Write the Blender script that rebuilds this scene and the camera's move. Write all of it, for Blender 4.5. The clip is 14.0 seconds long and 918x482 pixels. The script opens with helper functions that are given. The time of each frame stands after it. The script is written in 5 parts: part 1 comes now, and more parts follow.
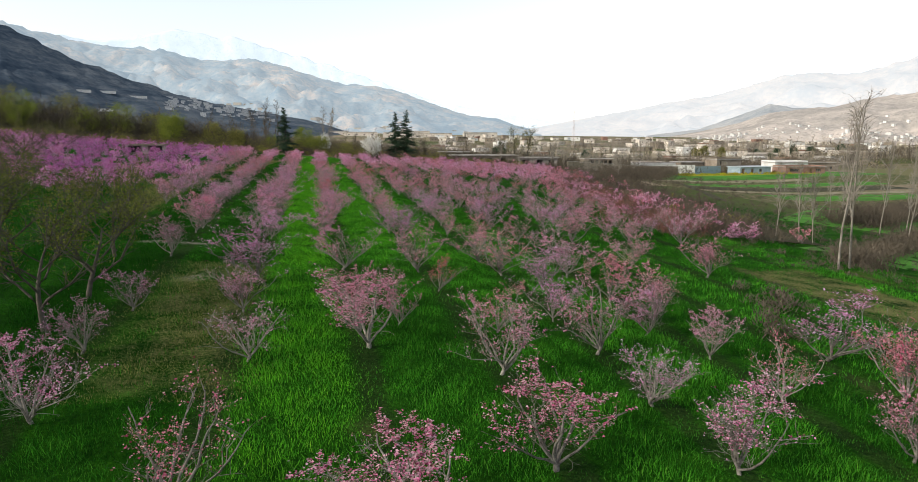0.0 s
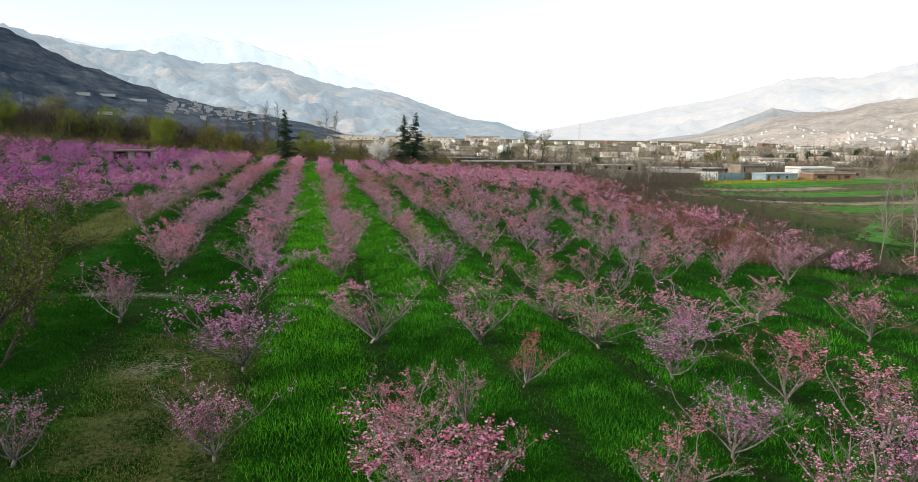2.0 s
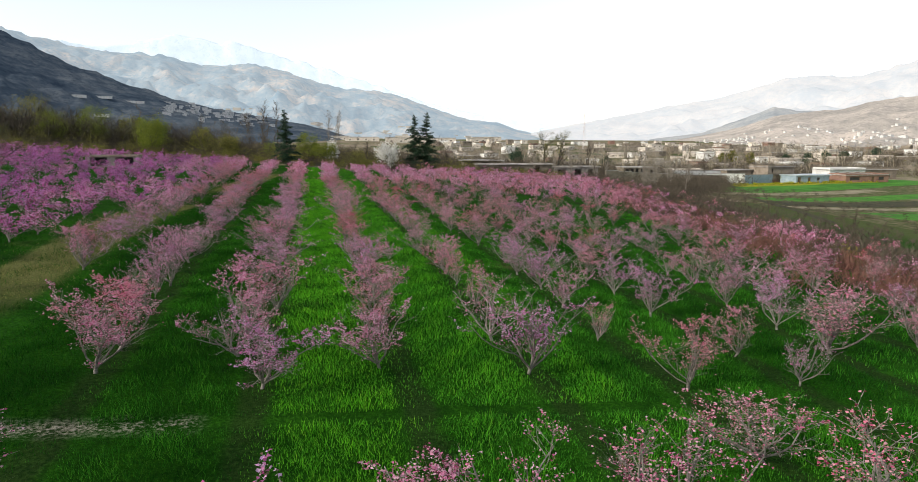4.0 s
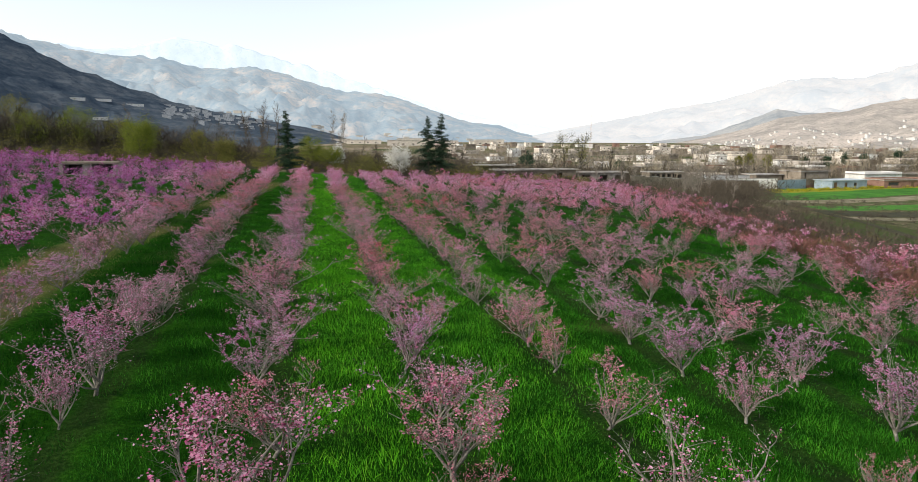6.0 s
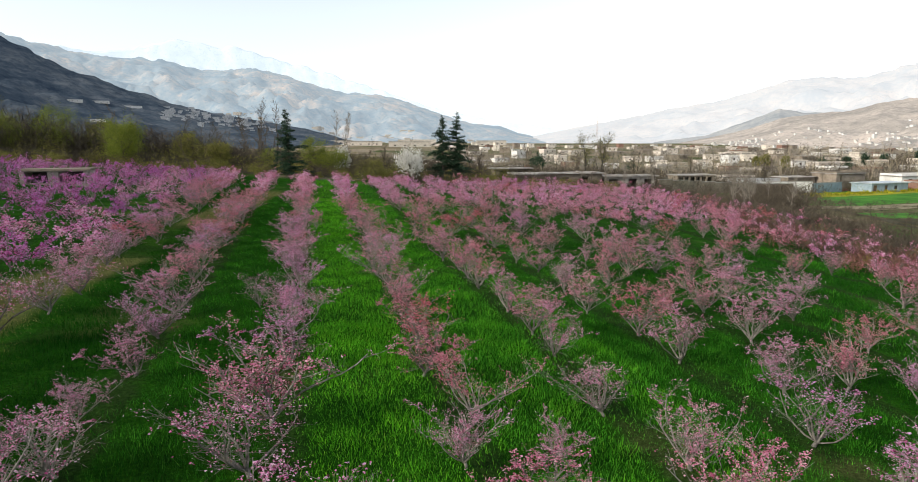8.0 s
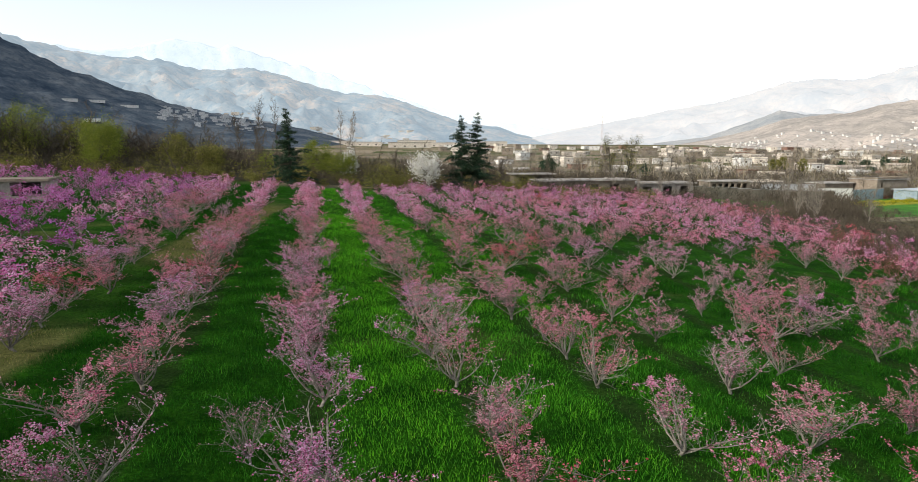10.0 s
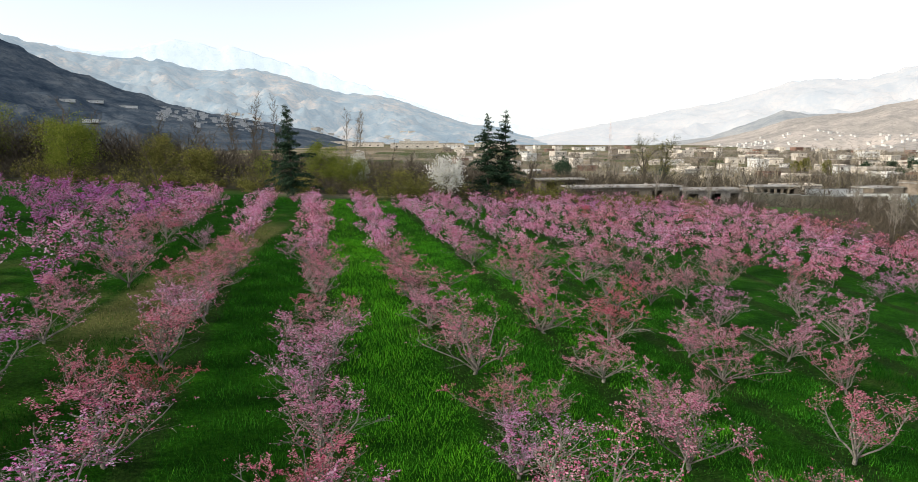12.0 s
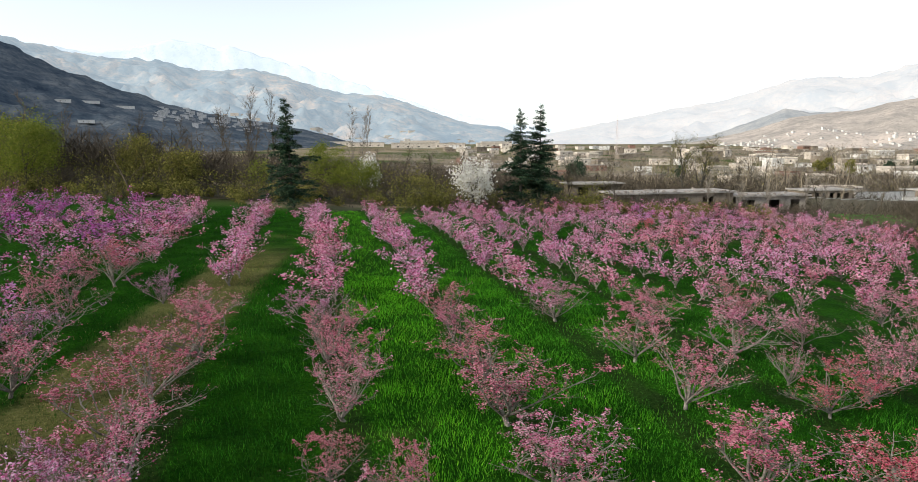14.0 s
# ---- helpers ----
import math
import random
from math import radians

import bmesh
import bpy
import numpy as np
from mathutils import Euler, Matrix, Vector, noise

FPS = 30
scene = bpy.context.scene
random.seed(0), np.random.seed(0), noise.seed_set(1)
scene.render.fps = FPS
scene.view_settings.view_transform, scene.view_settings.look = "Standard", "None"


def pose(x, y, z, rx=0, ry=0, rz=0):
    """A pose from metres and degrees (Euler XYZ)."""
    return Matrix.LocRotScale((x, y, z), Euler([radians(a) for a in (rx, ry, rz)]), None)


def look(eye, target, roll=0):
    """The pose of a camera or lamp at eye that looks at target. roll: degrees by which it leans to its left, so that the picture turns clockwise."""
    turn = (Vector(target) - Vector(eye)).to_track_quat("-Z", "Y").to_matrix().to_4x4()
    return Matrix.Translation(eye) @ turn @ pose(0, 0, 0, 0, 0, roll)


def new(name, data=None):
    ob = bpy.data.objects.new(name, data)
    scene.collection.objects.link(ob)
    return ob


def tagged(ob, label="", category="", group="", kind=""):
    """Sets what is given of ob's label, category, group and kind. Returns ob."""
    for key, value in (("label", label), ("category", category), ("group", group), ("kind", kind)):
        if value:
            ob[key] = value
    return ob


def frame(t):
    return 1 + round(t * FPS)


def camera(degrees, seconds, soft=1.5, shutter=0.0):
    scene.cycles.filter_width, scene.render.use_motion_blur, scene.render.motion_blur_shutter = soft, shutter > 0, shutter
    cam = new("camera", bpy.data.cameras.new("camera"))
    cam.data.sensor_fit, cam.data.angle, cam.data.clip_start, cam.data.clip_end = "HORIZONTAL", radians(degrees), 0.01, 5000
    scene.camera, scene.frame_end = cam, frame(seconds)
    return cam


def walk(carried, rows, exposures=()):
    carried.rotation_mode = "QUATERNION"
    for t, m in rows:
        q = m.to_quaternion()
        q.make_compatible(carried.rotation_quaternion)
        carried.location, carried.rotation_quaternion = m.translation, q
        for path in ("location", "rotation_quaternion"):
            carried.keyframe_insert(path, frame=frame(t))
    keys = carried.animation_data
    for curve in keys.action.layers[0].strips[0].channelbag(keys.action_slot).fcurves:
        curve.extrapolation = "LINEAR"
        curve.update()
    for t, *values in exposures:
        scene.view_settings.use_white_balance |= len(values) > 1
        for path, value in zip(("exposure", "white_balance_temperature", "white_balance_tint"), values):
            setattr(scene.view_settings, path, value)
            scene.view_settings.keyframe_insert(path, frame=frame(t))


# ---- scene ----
cam = camera(71.1, 14.0, soft=0.6)
PATH = [
    (0, (0.352, 0.512, 7.281), (0.811, 2.432, 6.96), 0.2),
    (0.5, (0.294, 3.36, 7.327), (0.752, 5.28, 7.011), 0.2),
    (1, (0.201, 6.293, 7.382), (0.659, 8.214, 7.067), 0.3),
    (1.5, (0.096, 9.189, 7.448), (0.554, 11.111, 7.137), 0.3),
    (2, (-0.016, 12.126, 7.546), (0.442, 14.048, 7.236), 0.3),
    (2.5, (-0.112, 15.15, 7.591), (0.346, 17.072, 7.284), 0.2),
    (3, (-0.177, 18.312, 7.612), (0.28, 20.234, 7.305), 0.1),
    (3.2, (-0.208, 19.631, 7.641), (0.25, 21.554, 7.333), 0.1),
    (5.3, (-0.906, 32.89, 7.945), (-0.446, 34.813, 7.641), -0.2),
    (5.5, (-0.898, 34.173, 7.942), (-0.44, 36.097, 7.641), -0.0),
    (6, (-0.926, 37.4, 7.956), (-0.469, 39.324, 7.656), -0.1),
    (6.5, (-0.988, 40.538, 7.976), (-0.53, 42.462, 7.677), -0.2),
    (7, (-1.099, 43.593, 8.045), (-0.642, 45.517, 7.746), -0.2),
    (7.5, (-1.174, 46.683, 8.078), (-0.717, 48.608, 7.78), -0.3),
    (8, (-1.225, 49.77, 8.109), (-0.769, 51.695, 7.812), -0.3),
    (8.2, (-1.238, 50.989, 8.127), (-0.784, 52.914, 7.831), -0.5),
    (10.3, (-1.929, 64.828, 8.687), (-1.466, 66.751, 8.392), -0.1),
    (10.5, (-1.92, 66.229, 8.719), (-1.459, 68.153, 8.424), -0.2),
    (11, (-1.962, 69.812, 8.782), (-1.501, 71.736, 8.488), -0.2),
    (11.5, (-2.03, 73.314, 8.862), (-1.57, 75.239, 8.569), -0.2),
    (12, (-2.152, 76.754, 8.945), (-1.692, 78.678, 8.651), -0.2),
    (12.5, (-2.224, 80.193, 8.979), (-1.765, 82.118, 8.686), -0.3),
    (13, (-2.309, 83.637, 9.039), (-1.848, 85.561, 8.746), -0.3),
    (13.5, (-2.365, 87.038, 9.102), (-1.904, 88.962, 8.808), -0.4),
    (14, (-2.444, 90.193, 9.091), (-1.983, 92.116, 8.796), -0.4),
]
walk(cam, [(t, look(eye, target, roll)) for t, eye, target, roll in PATH], exposures=((0, 0.46, 6450, 9), (14, 0.46, 6450, 9)))

# ---- world, sun, exposure ----
SUN_AZ, SUN_EL = -104.0, 26.0          # degrees from the rows' direction (minus: left), above the horizon
world = bpy.data.worlds.new("world")
scene.world = world
world.use_nodes = True
wn, wl = world.node_tree.nodes, world.node_tree.links
sky = wn.new("ShaderNodeTexSky")
sky.sky_type, sky.sun_disc = "NISHITA", False
sky.sun_elevation, sky.sun_rotation = radians(SUN_EL), radians(SUN_AZ)
sky.air_density, sky.dust_density, sky.ozone_density, sky.altitude = 1.0, 1.6, 0.6, 900
haze = wn.new("ShaderNodeHueSaturation")          # thin high haze whitens the blue
haze.inputs["Saturation"].default_value, haze.inputs["Value"].default_value = 0.4, 1.15
wl.new(sky.outputs[0], haze.inputs["Color"])
wl.new(haze.outputs[0], wn["Background"].inputs["Color"])
wn["Background"].inputs["Strength"].default_value = 0.155

sun = new("sun", bpy.data.lights.new("sun", "SUN"))
sun.data.energy, sun.data.angle, sun.data.color = 2.9, radians(4), (1.0, 0.91, 0.78)
sun_way = Vector((math.sin(radians(SUN_AZ)) * math.cos(radians(SUN_EL)), math.cos(radians(SUN_AZ)) * math.cos(radians(SUN_EL)), math.sin(radians(SUN_EL))))
sun.matrix_world = look(sun_way * 500, (0, 0, 0))


# ---- materials ----
def material(name):
    m = bpy.data.materials.new(name)
    m.use_nodes = True
    n, l = m.node_tree.nodes, m.node_tree.links
    return m, n, l, n["Principled BSDF"]


def ramp(n, stops):
    r = n.new("ShaderNodeValToRGB")
    while len(r.color_ramp.elements) < len(stops):
        r.color_ramp.elements.new(0.5)
    for e, (p, c) in zip(r.color_ramp.elements, stops):
        e.position, e.color = p, (*c, 1)
    return r


def mixed(n, l, fac, a, b, how="MIX"):
    m = n.new("ShaderNodeMix")
    m.data_type, m.blend_type = "RGBA", how
    for socket, value in ((m.inputs[0], fac), (m.inputs[6], a), (m.inputs[7], b)):
        if isinstance(value, (int, float)):
            socket.default_value = value
        elif isinstance(value, tuple):
            socket.default_value = (*value, 1)
        else:
            l.new(value, socket)
    return m.outputs[2]


def noise_out(n, l, where, scale, detail=4.0, rough=0.6):
    t = n.new("ShaderNodeTexNoise")
    t.inputs["Scale"].default_value, t.inputs["Detail"].default_value, t.inputs["Roughness"].default_value = scale, detail, rough
    l.new(where, t.inputs["Vector"])
    return t.outputs["Fac"]


def calc(n, l, how, a, b=0.0, clamp=False):
    m = n.new("ShaderNodeMath")
    m.operation, m.use_clamp = how, clamp
    for socket, value in ((m.inputs[0], a), (m.inputs[1], b)):
        if isinstance(value, (int, float)):
            socket.default_value = value
        else:
            l.new(value, socket)
    return m.outputs[0]


def smooth(n, l, value, low, high):
    m = n.new("ShaderNodeMapRange")
    m.interpolation_type = "SMOOTHSTEP"
    l.new(value, m.inputs[0])
    m.inputs[1].default_value, m.inputs[2].default_value = low, high
    return m.outputs[0]


def surface(name, dark, light, scale=3.0, fine=40.0, rough=0.9, bump=0.3, metal=0.0, vary=0.0):
    """A weathered surface: broad stains, fine grain and relief; vary: spread of value from object to object."""
    m, n, l, b = material(name)
    where = n.new("ShaderNodeNewGeometry").outputs["Position"]
    broad, grain = noise_out(n, l, where, scale), noise_out(n, l, where, fine, 3.0)
    both = calc(n, l, "ADD", calc(n, l, "MULTIPLY", broad, 0.65), calc(n, l, "MULTIPLY", grain, 0.35))
    colour = ramp(n, [(0.34, dark), (0.66, light)])
    l.new(both, colour.inputs[0])
    out = colour.outputs[0]
    if vary:
        info, hue = n.new("ShaderNodeObjectInfo"), n.new("ShaderNodeHueSaturation")
        l.new(calc(n, l, "ADD", calc(n, l, "MULTIPLY", info.outputs["Random"], 2 * vary), 1 - vary), hue.inputs["Value"])
        l.new(out, hue.inputs["Color"])
        out = hue.outputs[0]
    l.new(out, b.inputs["Base Color"])
    b.inputs["Roughness"].default_value, b.inputs["Metallic"].default_value = rough, metal
    b.inputs["Specular IOR Level"].default_value = 0.5 if rough < 0.6 else 0.1
    if bump:
        k = n.new("ShaderNodeBump")
        k.inputs["Strength"].default_value, k.inputs["Distance"].default_value = bump, 0.02
        l.new(grain, k.inputs["Height"])
        l.new(k.outputs[0], b.inputs["Normal"])
    return m


def leafy(name, stops, tints=None, source="object", through_light=0.35, rough=0.6):
    """Petals, leaves and blades: each piece its own colour from stops; tints: a second ramp by plant, laid over it."""
    m, n, l, b = material(name)
    pieces = ramp(n, stops)
    l.new(n.new("ShaderNodeNewGeometry").outputs["Random Per Island"], pieces.inputs[0])
    out = pieces.outputs[0]
    if tints:
        plant = ramp(n, tints)
        if source == "object":
            l.new(n.new("ShaderNodeObjectInfo").outputs["Random"], plant.inputs[0])
        else:
            a = n.new("ShaderNodeAttribute")
            a.attribute_name = "tint"
            l.new(a.outputs["Fac"], plant.inputs[0])
        out = mixed(n, l, 1.0, out, plant.outputs[0], "MULTIPLY")
    l.new(out, b.inputs["Base Color"])
    b.inputs["Roughness"].default_value = rough
    b.inputs["Specular IOR Level"].default_value = 0.03
    t, s = n.new("ShaderNodeBsdfTranslucent"), n.new("ShaderNodeMixShader")
    l.new(out, t.inputs["Color"])
    s.inputs[0].default_value = through_light
    l.new(b.outputs[0], s.inputs[1])
    l.new(t.outputs[0], s.inputs[2])
    l.new(s.outputs[0], n["Material Output"].inputs["Surface"])
    return m


BARK = surface("peach_bark", (0.055, 0.050, 0.042), (0.30, 0.275, 0.235), 7, 30, 0.9, 0.5, vary=0.25)
PETALS = [(0.0, (1.0, 0.86, 0.86)), (0.14, (1.0, 0.62, 0.72)), (0.36, (0.86, 0.33, 0.52)), (0.50, (0.64, 0.18, 0.34)), (0.54, (0.20, 0.045, 0.09)), (0.64, (0.25, 0.07, 0.11)), (0.67, (1.0, 0.92, 0.88)), (0.88, (1.0, 0.95, 0.86)), (0.91, (0.28, 0.28, 0.13)), (1.0, (0.22, 0.23, 0.09))]
TINTS = [(0.0, (0.62, 0.43, 0.70)), (0.5, (0.68, 0.49, 0.66)), (0.85, (0.68, 0.46, 0.60)), (1.0, (0.68, 0.37, 0.44))]
ROSE_TINTS = [(0.0, (0.68, 0.45, 0.57)), (0.5, (0.68, 0.41, 0.50)), (0.9, (0.65, 0.33, 0.40)), (1.0, (0.59, 0.20, 0.23))]
BLOSSOM = leafy("peach_blossom", PETALS, TINTS)
ROSE_BLOSSOM = leafy("rose_peach_blossom", PETALS, ROSE_TINTS)
FAR_TINTS = [(0.0, (0.47, 0.20, 0.58)), (0.25, (0.62, 0.32, 0.66)), (0.5, (0.76, 0.55, 0.76)), (0.75, (0.74, 0.46, 0.56)), (1.0, (0.60, 0.21, 0.22))]
FAR_BLOSSOM = leafy("peach_blossom_far", PETALS, FAR_TINTS, "attribute")
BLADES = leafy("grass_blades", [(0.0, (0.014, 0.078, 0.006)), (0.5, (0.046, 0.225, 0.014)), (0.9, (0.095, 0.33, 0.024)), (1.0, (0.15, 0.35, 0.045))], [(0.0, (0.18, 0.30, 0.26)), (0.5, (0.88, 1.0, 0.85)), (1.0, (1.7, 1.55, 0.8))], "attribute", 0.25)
WILLOW = leafy("willow_leaf", [(0.0, (0.085, 0.115, 0.016)), (0.6, (0.155, 0.19, 0.028)), (1.0, (0.27, 0.28, 0.055))])
MULBERRY = leafy("mulberry_leaf", [(0.0, (0.035, 0.050, 0.008)), (0.6, (0.095, 0.115, 0.020)), (1.0, (0.19, 0.20, 0.045))])
SPRING = leafy("spring_leaf", [(0.0, (0.07, 0.08, 0.02)), (0.6, (0.17, 0.165, 0.04)), (1.0, (0.30, 0.26, 0.08))])
DRYBLADES = leafy("dry_grass_blades", [(0.0, (0.06, 0.11, 0.016)), (0.5, (0.15, 0.165, 0.042)), (1.0, (0.32, 0.28, 0.115))])
NEEDLE = leafy("cedar_needle", [(0.0, (0.014, 0.032, 0.020)), (0.6, (0.030, 0.060, 0.034)), (1.0, (0.065, 0.10, 0.05))], through_light=0.1)
WHITE_BLOOM = leafy("white_blossom", [(0.0, (0.62, 0.60, 0.55)), (0.7, (0.80, 0.79, 0.76)), (1.0, (0.42, 0.40, 0.25))])
TWIG = surface("bare_twig", (0.036, 0.031, 0.023), (0.125, 0.102, 0.074), 0.15, 2, 0.95, 0)
STRAW = surface("straw_twig", (0.20, 0.165, 0.115), (0.42, 0.36, 0.26), 0.1, 2, 0.95, 0)
REDTWIG = surface("red_twig", (0.10, 0.045, 0.035), (0.20, 0.10, 0.075), 0.3, 3, 0.95, 0)
PALEBARK = surface("pale_bark", (0.11, 0.095, 0.078), (0.31, 0.275, 0.225), 2, 14, 0.9, 0.4)
DARKBARK = surface("dark_bark", (0.028, 0.026, 0.021), (0.10, 0.09, 0.072), 3, 20, 0.95, 0.5)
MUD = surface("mud_plaster", (0.12, 0.098, 0.075), (0.28, 0.235, 0.185), 0.6, 8, 0.95, 0.4, vary=0.15)
CREAM = surface("cream_plaster", (0.42, 0.37, 0.31), (0.72, 0.65, 0.56), 0.5, 8, 0.9, 0.2, vary=0.15)
WHITE = surface("whitewash", (0.50, 0.49, 0.46), (0.74, 0.72, 0.68), 0.5, 8, 0.9, 0.2, vary=0.1)
BRICK = surface("brick_wall", (0.15, 0.085, 0.065), (0.27, 0.165, 0.125), 0.7, 12, 0.95, 0.5, vary=0.2)
BLUE = surface("blue_wash", (0.17, 0.23, 0.27), (0.33, 0.39, 0.42), 0.6, 9, 0.85, 0.2)
STONE = surface("field_stone", (0.16, 0.14, 0.12), (0.38, 0.34, 0.30), 1.2, 9, 0.95, 0.8)
ROOF = surface("roof_screed", (0.17, 0.16, 0.145), (0.42, 0.39, 0.35), 0.6, 10, 0.95, 0.3, vary=0.15)
TIN = surface("tin_sheet", (0.36, 0.40, 0.42), (0.58, 0.62, 0.64), 0.7, 9, 0.45, 0.1, 0.5)
DARK = surface("dark_opening", (0.012, 0.011, 0.010), (0.03, 0.027, 0.024), 1, 8, 0.4, 0)
WOOD = surface("old_wood", (0.10, 0.065, 0.04), (0.20, 0.14, 0.09), 1, 20, 0.8, 0.3)
STEEL = surface("painted_steel", (0.45, 0.28, 0.26), (0.70, 0.68, 0.66), 0.12, 3, 0.5, 0)


# ---- the lie of the land ----
def soft_clamp(v, low, high, s):
    return low + s * np.log1p(np.exp(np.clip((v - low) / s, -40, 40))) - s * np.log1p(np.exp(np.clip((v - high) / s, -40, 40)))


def gz(x, y):
    """The ground's height: falls to the right, rises gently along the rows, and levels out into the valley floor."""
    x, y = np.asarray(x, float), np.asarray(y, float)
    z = -0.31 - 0.07 * soft_clamp(x, -80, 108, 8) + 0.019 * soft_clamp(y, -60, 168, 6)
    z = z - 0.45 * np.exp(-(((y - 95) / 11.0) ** 2))          # a shallow dip across the rows
    away = np.clip((np.hypot(x, y - 60) - 230) / 500, 0, 1)
    away = away * away * (3 - 2 * away)
    floor = -6.0 + 0.016 * np.clip(y - 250, 0, 1200) - 0.006 * np.clip(x, -500, 1500)
    return z * (1 - away) + floor * away


def row_x(k, y):
    """The line of peach row k."""
    return -2.2 + 4.4 * k + (y - 30) * (0.008 + 0.005 * k)


def right_edge(y):
    return np.interp(y, [5, 14, 30, 47, 70, 95, 138, 150], [24, 26, 27, 33, 40, 46, 53, 61])


def np_mesh(name, verts, tris, mats, tint=None, smooth_shade=False):
    me = bpy.data.meshes.new(name)
    verts, tris = np.asarray(verts, np.float32), np.asarray(tris, np.int32)
    me.vertices.add(len(verts))
    me.vertices.foreach_set("co", verts.ravel())
    me.loops.add(tris.size)
    me.loops.foreach_set("vertex_index", tris.ravel())
    me.polygons.add(len(tris))
    me.polygons.foreach_set("loop_start", np.arange(len(tris), dtype=np.int32) * tris.shape[1])
    me.polygons.foreach_set("loop_total", np.full(len(tris), tris.shape[1], np.int32))
    if smooth_shade:
        me.polygons.foreach_set("use_smooth", np.ones(len(tris), bool))
    for m in mats:
        me.materials.append(m)
    me.update(calc_edges=True)
    if tint is not None:
        me.attributes.new("tint", "FLOAT", "POINT").data.foreach_set("value", np.asarray(tint, np.float32))
    return me


def grid_mesh(name, X, Y, Z, mat, smooth_shade=True):
    h, w = X.shape
    i = np.arange(h * w).reshape(h, w)
    quads = np.stack([i[:-1, :-1], i[:-1, 1:], i[1:, 1:], i[1:, :-1]], -1).reshape(-1, 4)
    return np_mesh(name, np.stack([X, Y, Z], -1).reshape(-1, 3), quads, [mat], smooth_shade=smooth_shade)


def part(name, bm, mat, parent, label=""):
    """Links a bmesh as one mesh object under a thing or a part."""
    me = bpy.data.meshes.new(name)
    bm.to_mesh(me)
    bm.free()
    me.materials.append(mat)
    ob = new(name, me)
    ob.parent = parent
    return tagged(ob, label)


def child(name, me, parent, label=""):
    ob = new(name, me)
    ob.parent = parent
    return tagged(ob, label)


# ---- ground ----
def ground_material():
    m, n, l, b = material("ground_cover")
    where = n.new("ShaderNodeNewGeometry").outputs["Position"]
    xyz = n.new("ShaderNodeSeparateXYZ")
    l.new(where, xyz.inputs[0])
    x, y = xyz.outputs[0], xyz.outputs[1]
    broad, mid, fine = noise_out(n, l, where, 0.09), noise_out(n, l, where, 0.7), noise_out(n, l, where, 9.0, 5.0, 0.7)
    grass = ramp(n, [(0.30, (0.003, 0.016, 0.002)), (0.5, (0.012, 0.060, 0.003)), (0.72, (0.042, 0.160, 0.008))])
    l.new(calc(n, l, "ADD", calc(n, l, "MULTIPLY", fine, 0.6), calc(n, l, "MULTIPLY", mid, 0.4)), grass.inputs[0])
    # bare soil under the rows, its dark tones deepened for the trees' shade
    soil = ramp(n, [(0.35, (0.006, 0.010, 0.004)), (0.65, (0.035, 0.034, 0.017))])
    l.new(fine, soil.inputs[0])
    dry = ramp(n, [(0.32, (0.030, 0.050, 0.011)), (0.5, (0.125, 0.122, 0.042)), (0.7, (0.22, 0.19, 0.085))])
    l.new(calc(n, l, "ADD", calc(n, l, "MULTIPLY", fine, 0.7), calc(n, l, "MULTIPLY", mid, 0.3)), dry.inputs[0])
    # rows: distance to the nearest line of trees, in row widths
    yy = calc(n, l, "SUBTRACT", y, 30.0)
    u = calc(n, l, "DIVIDE", calc(n, l, "SUBTRACT", calc(n, l, "ADD", x, 2.2), calc(n, l, "MULTIPLY", yy, 0.008)), calc(n, l, "ADD", calc(n, l, "MULTIPLY", yy, 0.005), 4.4))
    wob = calc(n, l, "MULTIPLY", calc(n, l, "SUBTRACT", mid, 0.5), 0.22)
    near = calc(n, l, "ABSOLUTE", calc(n, l, "SUBTRACT", calc(n, l, "FRACT", calc(n, l, "ADD", calc(n, l, "ADD", u, 0.5), wob)), 0.5))
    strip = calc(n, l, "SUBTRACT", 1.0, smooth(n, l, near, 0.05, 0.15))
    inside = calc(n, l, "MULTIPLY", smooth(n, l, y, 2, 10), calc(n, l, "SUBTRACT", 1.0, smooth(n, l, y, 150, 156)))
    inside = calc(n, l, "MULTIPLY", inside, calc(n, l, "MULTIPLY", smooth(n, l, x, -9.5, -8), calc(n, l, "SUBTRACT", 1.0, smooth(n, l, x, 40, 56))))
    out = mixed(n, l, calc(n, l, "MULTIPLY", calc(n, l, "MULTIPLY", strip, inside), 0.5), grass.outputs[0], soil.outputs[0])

    def box(x0, x1, y0, y1, s):
        a = calc(n, l, "MULTIPLY", smooth(n, l, x, x0 - s, x0 + s), calc(n, l, "SUBTRACT", 1.0, smooth(n, l, x, x1 - s, x1 + s)))
        c = calc(n, l, "MULTIPLY", smooth(n, l, y, y0 - s, y0 + s), calc(n, l, "SUBTRACT", 1.0, smooth(n, l, y, y1 - s, y1 + s)))
        return calc(n, l, "MULTIPLY", a, c)

    patch = smooth(n, l, calc(n, l, "ADD", mid, broad), 0.72, 1.15)
    # a trodden dry strip that bends towards the rows
    bend = calc(n, l, "MULTIPLY", calc(n, l, "MAXIMUM", calc(n, l, "SUBTRACT", y, 78.0), 0.0), -0.15)
    off = calc(n, l, "ABSOLUTE", calc(n, l, "ADD", calc(n, l, "ADD", calc(n, l, "ADD", x, 13.2), bend), calc(n, l, "MULTIPLY", wob, 4.0)))
